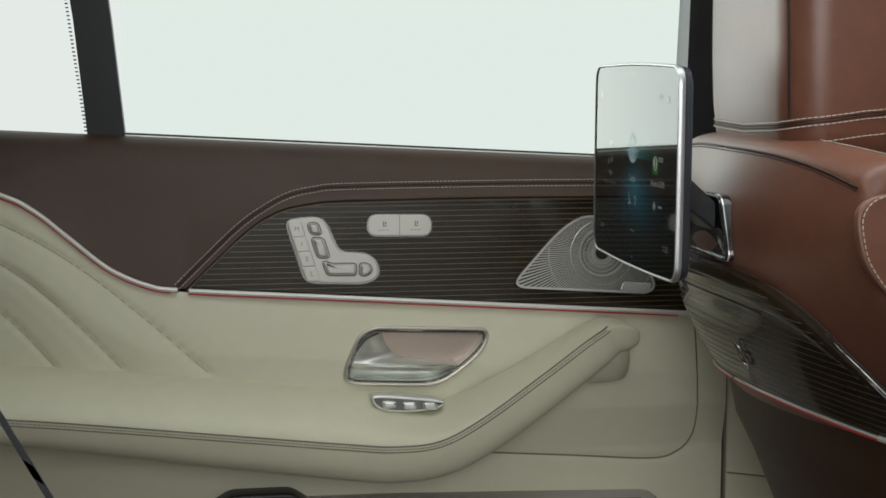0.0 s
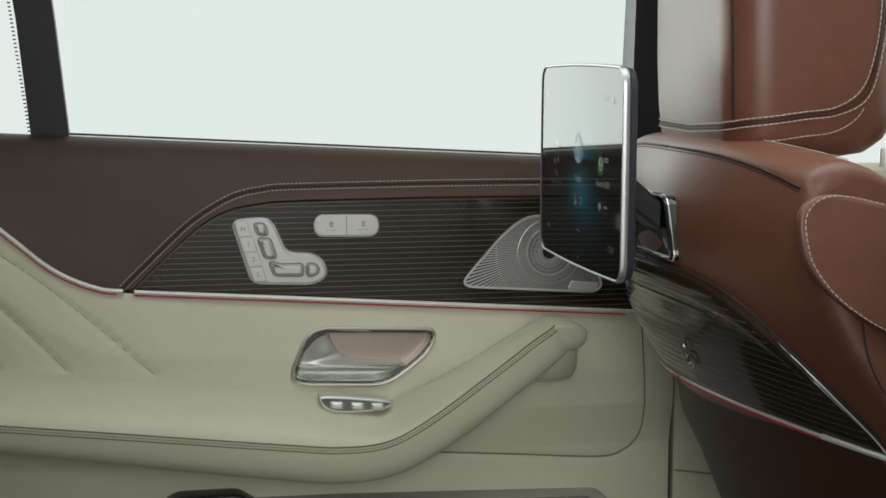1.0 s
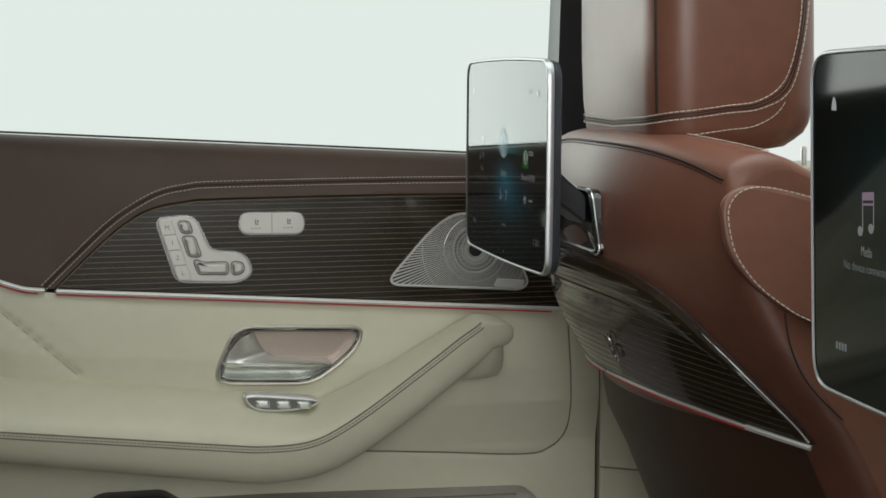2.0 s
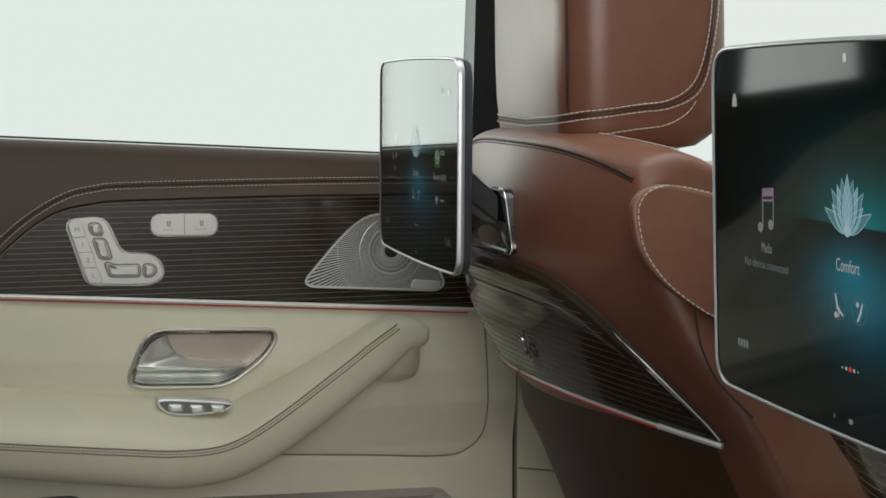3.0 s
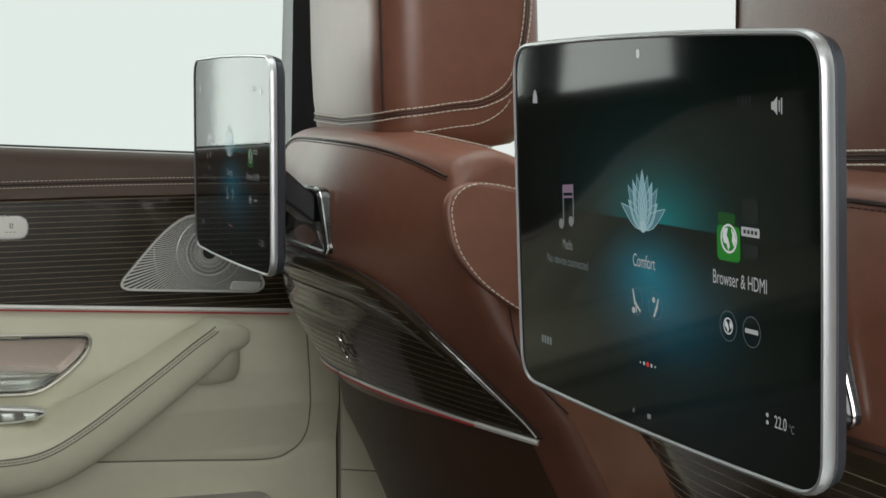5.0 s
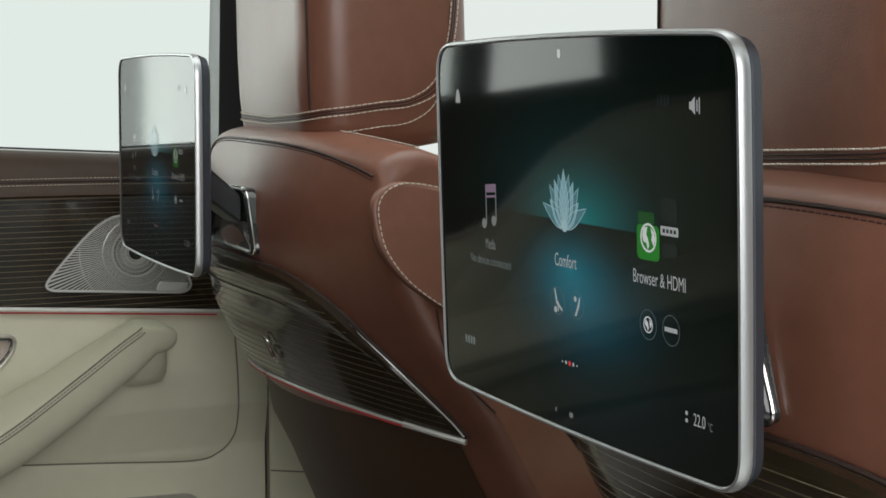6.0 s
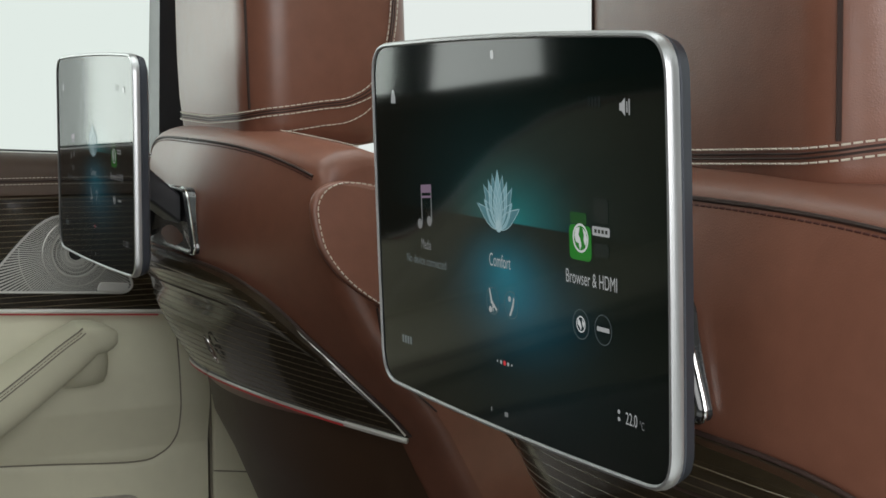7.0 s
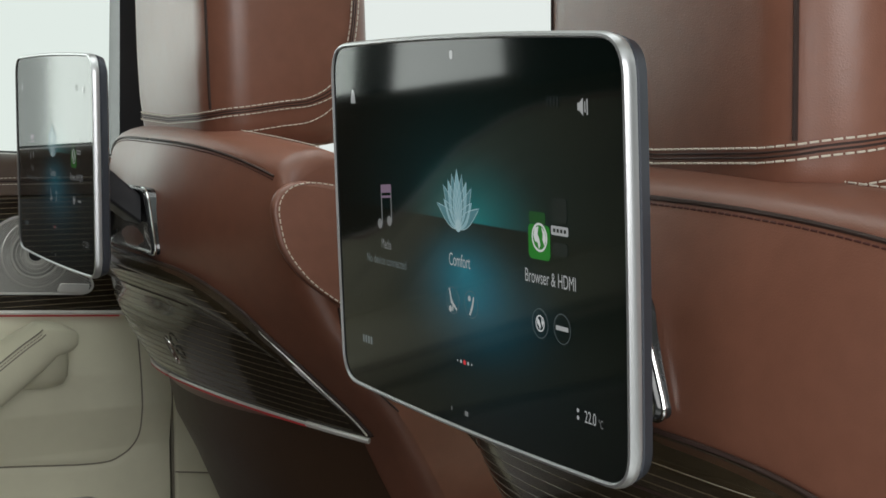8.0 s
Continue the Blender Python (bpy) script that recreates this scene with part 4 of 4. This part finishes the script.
    for piece in (low[:6], low[-6:]):
        part("chrome_tip", Shape().tube(piece, 0.0027, 8), SILVERTRIM, shield, "bright silver end of the strip")
    part("light_strip", Shape().tube([(x, y, z - 0.0024) for x, y, z in low[5:-5]], 0.0009, 6), RED, shield, "glowing red ambient light line")
    part("upper_edge", Shape().tube([shell_point(o, shell_top(o) + 0.001, 0.002) for o in np.linspace(-0.247, 0.247, 70)], 0.0016, 6), GROOVE, shield)
    for sgn in (-1, 1):
        part("chrome_edge", Shape().tube([shell_point(sgn * o, shell_top(o) - 0.001, 0.005) for o in np.linspace(0.19, 0.246, 40)], 0.0009, 6), SILVERTRIM, shield, "fine silver edge")
    em = Shape()
    for cz, hw, hh in ((0.932, 0.0056, 0.0130), (0.9265, 0.0034, 0.0062)):
        em.tube([(seat_rear(-0.067, cz + hh * math.sin(a)) - 0.0150, -0.067 + hw * math.cos(a), cz + hh * math.sin(a)) for a in [2 * math.pi * k / 20 for k in range(20)]], 0.0008, 6, closed=True)
    part("emblem", em, CHROME, shield, "small plain silver ornament")
    lip = [shield_point(o, 0.76, 0.0003) for o in np.linspace(-0.12, 0.12, 30)]
    part("lip", Shape().tube(lip, 0.0009, 6), GROOVE, shield, "fold below the rolled upper edge")
    # lower back: map pocket
    rows = []
    for o in np.linspace(-0.235, 0.235, 31):
        col = []
        for k in range(12):
            z = 0.878 - (0.878 - 0.46) * k / 11
            e = 0.010 * (1 - (abs(o) / 0.235) ** 4) + 0.002
            col.append(shell_point(o, z, e if 0 < k < 11 else 0.0))
        rows.append(col)
    part("map_pocket", Shape().loft(rows, False), DARKBROWN, seat, "dark brown leather map pocket")
    # holder of the screen
    o_h = rounded([(-0.0755, 1.0195), (-0.050, 1.0785), (0.050, 1.0785), (0.0755, 1.0195)], 0.012, 5)
    mid = (0.0, 1.049)
    rings = []
    for x, f in ((0.090, 1.0), (0.074, 1.0), (0.0715, 0.97), (0.0715, 0.93), (0.0745, 0.88), (0.0755, 0.5)):
        rings.append([(x, mid[0] + (y - mid[0]) * f, mid[1] + (z - mid[1]) * f) for y, z in o_h])
    hold = part("screen_holder", Shape().loft(rings, True, (True, True)), BLACKGLOSS, seat, "glossy black screen holder with a chrome edge")
    part("chrome_edge", Shape().tube([(0.0745, y, z) for y, z in o_h], 0.0013, 8, closed=True), CHROME, hold, "chrome edge")
    # cushion and side cover
    c = [[(x, y, z) for x, y, z in rounded_section(0.30, 0.27, 0.06, 0.52, 0.0, z)] for z in (0.42, 0.60, 0.64, 0.655)]
    part("cushion", Shape().loft(c, True, (True, True)), BEIGE, seat, "beige leather seat cushion")
    part("seat_base", Shape().box(0.28, 0.80, -0.22, 0.22, 0.36, 0.42), BLACKPLASTIC, seat)
    return seat


seat_near = build_seat(0.0)
seat_far = copy_thing(seat_near, pose(0, 0.762, 0))
for ob in seat_far.children:
    if ob.name.startswith("headrest"):
        ob.location = (-0.005, 0.004, 0)

# ---- the screens on the seat backs ----
W, H = 0.2805, 0.1875


def plate_x(outline, x, depth, bevel, steps=4):
    """As Shape.plate, for (y, z) outlines that face -x."""
    s = Shape().plate(outline, 0.0, depth, bevel, steps)
    s.v = [(x + b, a, c) for a, b, c in s.v]
    return s


def ui(screen, name, shape, material, label=""):
    return part(name, shape, material, screen, label, smooth=False)


def flat(points, x=-0.0002):
    s = Shape()
    s.v = [(x, y, z) for y, z in points]
    s.f = [tuple(range(len(points)))]
    return s


def disc(cy, cz, r, n=20):
    return [(cy + r * math.cos(2 * math.pi * k / n), cz + r * math.sin(2 * math.pi * k / n)) for k in range(n)]


def ring_shape(cy, cz, r0, r1, x=-0.0004, n=28):
    s = Shape()
    return s.loft([[(x, y, z) for y, z in disc(cy, cz, r, n)] for r in (r0, r1)], True)


def finer(outline, step):
    """The closed outline with long sides cut into short ones."""
    out = []
    for (ay, az), (by, bz) in zip(outline, outline[1:] + outline[:1]):
        n = max(1, round(math.hypot(by - ay, bz - az) / step))
        out += [(ay + (by - ay) * k / n, az + (bz - az) * k / n) for k in range(n)]
    return out


def build_screen():
    scr = thing("rear_screen", "black touchscreen in a silver frame mounted on a seat back", "screen", "seat back screens", at=(0, 0, 1.104))
    # the edges bow outwards a little
    corners = [(-W / 2, -H / 2), (W / 2, -H / 2), (W / 2, H / 2), (-W / 2, H / 2)]
    outer = []
    for y, z in finer(rounded(corners, 0.019, 8), 0.012):
        outer.append((y * (1 + 0.007 * (1 - (2 * z / H) ** 2)), z * (1 + 0.027 * (1 - (2 * y / W) ** 2))))
    # silver frame: a rounded band open at the front
    rings = []
    for d, x in ((0.0028, 0.0004), (0.0020, -0.0006), (0.0009, -0.0002), (0.0002, 0.0015), (0.0, 0.0035), (0.0006, 0.0056), (0.003, 0.0062)):
        rings.append([(x, y, z) for y, z in shrink(outer, d)])
    part("frame", Shape().loft(rings, True), FRAME, scr, "satin silver frame")
    part("display", plate_x(shrink(outer, 0.0027), 0.0006, 0.004, 0.0003, 1), GLASS, scr, "black display glass with lit symbols", smooth=False)
    back = []
    for d, x in ((0.0022, 0.0056), (0.0010, 0.0072), (0.003, 0.0125), (0.012, 0.0160), (0.03, 0.0175)):
        back.append([(x, y, z) for y, z in shrink(outer, d)])
    part("housing", Shape().loft(back, True, (True, True)), GUNMETAL, scr, "dark blue grey rear housing")
    part("mount", Shape().loft([[(x, y * w, z * h - 0.045 * max(0.0, (x - 0.0165) / 0.0555)) for y, z in rounded([(-1, -1), (1, -1), (1, 1), (-1, 1)], 0.3, 4)] for x, w, h in ((0.0165, 0.036, 0.024), (0.040, 0.030, 0.016), (0.072, 0.030, 0.014))], True, (True, True)), BLACKPLASTIC, scr, "black mounting block")
    # the picture: a lotus over the middle, music on one side, a browser tile on the other
    petals = [(-63, 0.0235, 0.0030), (63, 0.0235, 0.0030), (-47, 0.0190, 0.0034), (47, 0.0190, 0.0034), (-35, 0.0245, 0.0036), (35, 0.0245, 0.0036),
              (-22, 0.0245, 0.0036), (22, 0.0245, 0.0036), (-11, 0.0262, 0.0036), (11, 0.0262, 0.0036), (0, 0.0282, 0.0038)]
    for i, (deg, ln, wd) in enumerate(petals):
        a = math.radians(deg)
        pts = [(t * ln, wd * math.sin(math.pi * t ** 0.85) * (1.25 - 0.5 * t) + 0.0005 * (1 - t)) for t in np.linspace(0, 1, 11)]
        poly = pts + [(t, -w_) for t, w_ in pts[-2::-1]]
        bend = 0.10 * math.sin(a)
        out = [(0.0006 - (math.sin(a) * t + math.cos(a) * w_), 0.0042 + math.cos(a) * t - math.sin(a) * w_ + bend * bend * t) for t, w_ in poly]
        pet = ui(scr, "lotus_petal", flat(out, -0.0001 - 0.00003 * i), (UI_CYAN_DIM, UI_CYAN)[(i // 2) % 2], "lit pale blue petal")
        ui(pet, "petal_edge", Shape().tube([(-0.0003 - 0.00003 * i, y, z) for y, z in out], 0.00020, 4, closed=True), UI_PETAL_EDGE)
    ui(scr, "lotus_heart", flat(disc(0.0006, 0.0052, 0.0030, 14), -0.0005), UI_PETAL_EDGE)

    def sign(name, pts, material, x=-0.0002, label=""):
        return ui(scr, name, flat(pts, x), material, label)

    def box4(cy, cz, wy, wz):
        return [(cy + wy / 2, cz - wz / 2), (cy - wy / 2, cz - wz / 2), (cy - wy / 2, cz + wz / 2), (cy + wy / 2, cz + wz / 2)]

    # music note
    sign("note_stem", box4(0.0835, 0.0085, 0.0010, 0.0190), UI_GREY)
    sign("note_stem", box4(0.0723, 0.0105, 0.0010, 0.0190), UI_GREY)
    sign("note_beam", [(0.0840, 0.0155), (0.0718, 0.0165), (0.0718, 0.0208), (0.0840, 0.0198)], UI_MAUVE, -0.0003)
    sign("note_beam", [(0.0840, 0.0128), (0.0718, 0.0138), (0.0718, 0.0150), (0.0840, 0.0140)], UI_MAUVE, -0.0003)
    sign("note_head", disc(0.0862, -0.0008, 0.0027), UI_GREY)
    sign("note_head", disc(0.0750, 0.0014, 0.0027), UI_GREY)
    # browser tile with a globe, and the tag beside it
    sign("browser_tile", rounded([(-0.0635, -0.0034), (-0.0815, -0.0034), (-0.0815, 0.0120), (-0.0635, 0.0120)], 0.0030), UI_GREEN, -0.0001, "lit green tile")
    sign("tile_lid", rounded([(-0.0645, 0.0124), (-0.0778, 0.0124), (-0.0778, 0.0175), (-0.0645, 0.0175)], 0.0012), UI_GREEN_DIM, -0.0001, "dimmer top of the green tile")
    ui(scr, "globe_ring", ring_shape(-0.0728, 0.0064, 0.0054, 0.0064, -0.0003), UI_WHITE)
    sign("globe_land", [(-0.0690, 0.0105), (-0.0678, 0.0070), (-0.0690, 0.0045), (-0.0712, 0.0040), (-0.0722, 0.0012), (-0.0735, 0.0030), (-0.0725, 0.0060), (-0.0712, 0.0078), (-0.0722, 0.0112)], UI_WHITE, -0.0003)
    sign("globe_land", [(-0.0745, 0.0110), (-0.0772, 0.0092), (-0.0782, 0.0060), (-0.0768, 0.0030), (-0.0752, 0.0056), (-0.0756, 0.0080)], UI_WHITE, -0.0003)
    sign("tag", rounded(box4(-0.0892, 0.0106, 0.0136, 0.0040), 0.0008, 3), UI_TEXT, -0.0003)
    for k in range(4):
        sign("tag_bar", box4(-0.0850 - 0.0028 * k, 0.0106, 0.0018, 0.0016), UI_SHADE, -0.0005)
    sign("tag_shade", rounded(box4(-0.0892, 0.0195, 0.0120, 0.0105), 0.002), UI_SHADE)
    sign("tag_shade", rounded(box4(-0.0892, 0.0025, 0.0120, 0.0060), 0.002), UI_SHADE)
    for body, cy, cz, size, wide, m in (("Comfort", 0.0005, -0.0119, 0.0090, 0.66, UI_TEXT), ("Browser & HDMI", -0.0805, -0.0115, 0.0088, 0.66, UI_TEXT),
                                        ("Media", 0.0797, -0.0114, 0.0078, 0.62, UI_GREY), ("No device connected", 0.0805, -0.0204, 0.0068, 0.80, UI_RING),
                                        ("22.0", -0.1100, -0.0672, 0.0076, 0.68, UI_TEXT), ("°C", -0.1178, -0.0682, 0.0050, 0.66, UI_GREY)):
        me = plain_text(body, size, "caption")
        me.transform(Matrix.Translation((-0.0003, cy, cz)) @ pose(0, 0, 0, 90, 0, -90) @ Matrix.Diagonal((wide, 1, 1, 1)))
        part("caption", me, m, scr, "lit caption")
    for cy, cz in ((0.0086, -0.0318), (-0.0098, -0.0316), (-0.0716, -0.0318), (-0.0895, -0.0318)):
        ui(scr, "key_ring", ring_shape(cy, cz, 0.0064, 0.0067, -0.0002), UI_RING)
    # seat key: a reclined seat; air key: a figure with a stream of air
    sign("seat_symbol", [(0.0122, -0.0258), (0.0108, -0.0262), (0.0090, -0.0320), (0.0042, -0.0355), (0.0048, -0.0366), (0.0094, -0.0338), (0.0104, -0.0332)], UI_TEXT, -0.0003)
    sign("seat_symbol", disc(0.0110, -0.0362, 0.0016, 10), UI_TEXT, -0.0003)
    sign("seat_symbol", box4(0.0085, -0.0345, 0.0010, 0.0050), UI_TEXT, -0.0003)
    sign("air_symbol", [(-0.0106, -0.0310), (-0.0120, -0.0275), (-0.0130, -0.0280), (-0.0118, -0.0325), (-0.0090, -0.0370), (-0.0074, -0.0368), (-0.0096, -0.0330)], UI_TEXT, -0.0003)
    sign("air_symbol", disc(-0.0082, -0.0288, 0.0014, 10), UI_TEXT, -0.0003)
    ui(scr, "small_globe", ring_shape(-0.0716, -0.0318, 0.0031, 0.0037, -0.0003), UI_WHITE)
    sign("small_globe_land", [(-0.0696, -0.0294), (-0.0690, -0.0318), (-0.0708, -0.0332), (-0.0714, -0.0348), (-0.0722, -0.0330), (-0.0712, -0.0306)], UI_WHITE, -0.0004)
    sign("small_globe_land", [(-0.0728, -0.0292), (-0.0746, -0.0312), (-0.0738, -0.0332), (-0.0728, -0.0316)], UI_WHITE, -0.0004)
    sign("small_tag", box4(-0.0895, -0.0316, 0.0098, 0.0020), UI_TEXT, -0.0003)
    for k in range(5):
        sign("page_dot", disc(0.0054 - k * 0.0035, -0.0609, 0.0010 if k in (1, 3) else (0.0013 if k == 2 else 0.0006), 10), UI_RED if k == 2 else UI_TEXT, -0.0003)
    sign("bell", [(0.1168, 0.0618), (0.1112, 0.0618), (0.1116, 0.0655), (0.1128, 0.0682), (0.1140, 0.0692), (0.1152, 0.0682), (0.1164, 0.0655)], UI_TEXT, -0.0003)
    sign("sound_symbol", [(-0.1050, 0.0622), (-0.1064, 0.0622), (-0.1092, 0.0600), (-0.1092, 0.0676), (-0.1064, 0.0654), (-0.1050, 0.0654)], UI_TEXT, -0.0003)
    for k in range(2):
        sign("sound_wave", box4(-0.1106 - 0.0016 * k, 0.0638, 0.0008, 0.0046 + 0.0020 * k), UI_TEXT, -0.0003)
    for k in range(4):
        sign("clock_bar", box4(-0.0818 - 0.0026 * k, 0.0656, 0.0019, 0.0048), UI_SHADE, -0.0003)
    sign("lens_dot", rounded(box4(0.0027, 0.0864, 0.0032, 0.0042), 0.0014, 4), UI_TEXT, -0.0003, "small pale camera dot")
    for k in range(4):
        sign("temperature_bar", box4(0.1120 - 0.0032 * k, -0.0660, 0.0024, 0.0042), UI_RING, -0.0003)
    for cz in (-0.0652, -0.0684):
        sign("arrow", disc(-0.1006, cz, 0.0010, 8), UI_TEXT, -0.0003)
    sign("foot_mark", box4(-0.0020, -0.0861, 0.0034, 0.0024), UI_GREY, -0.0003)
    sign("foot_mark", box4(0.0128, -0.0860, 0.0010, 0.0022), UI_GREY, -0.0003)
    # the symbols lie almost flush in the glass
    for ob in scr.children_recursive:
        if ob.data.materials[0] in LIT:
            for v in ob.data.vertices:
                v.co.x = 0.00052 + v.co.x * 0.12
    return scr


screen_near = build_screen()
screen_near.matrix_basis = pose(0.0035, -0.0025, 1.1039, 0, -2.07, 0)
screen_far = copy_thing(screen_near, pose(-0.0005, 0.7515, 1.1050, 0, 0.4, -0.3))
# Emission lowered on this copy to imitate a panel fading when seen aslant.
for ob in screen_far.children_recursive:
    ob.color = (0.4, 0.4, 0.4, 1.0)

# ---- between and behind the seats ----
console = thing("centre_console", "beige padded console between the front seats", "console")
rings = [rounded_section(0.27, 0.085, 0.03, 0.575, 0.381, z) for z in (0.36, 0.78)]
part("console_body", Shape().loft(rings, True, (True, True)), DARKBROWN, console, "dark brown leather console side")
rings = [rounded_section(0.27 - d, 0.090 - d, 0.035, 0.575, 0.381, z) for d, z in ((0.004, 0.781), (0.0, 0.79), (0.0, 0.825), (0.004, 0.837), (0.012, 0.843), (0.03, 0.846))]
part("armrest_lid", Shape().loft(rings, True, (True, True)), BEIGE, console, "padded beige leather lid")

# Thin dark strip from roof to floor, standing in for the rear seat's edge.
edge_strip = thing("seat_belt", "thin black strip standing in for the rear seat's edge", "seat belt")
path = [(-0.838, 0.10, 1.66), (-0.726, 0.10, 1.45), (-0.501, 0.10, 1.03), (-0.478, 0.10, 0.987), (-0.31, 0.10, 0.674), (-0.145, 0.10, 0.362)]
rings = []
for i, q in enumerate(smooth_curve(path, 8)):
    x, y, z = q
    rings.append([(x - 0.0028, y - 0.001, z + 0.002), (x + 0.0028, y - 0.001, z - 0.002), (x + 0.0028, y + 0.001, z - 0.002), (x - 0.0028, y + 0.001, z + 0.002)])
part("strip_body", Shape().loft(rings, True, (True, True)), RUBBER, edge_strip)
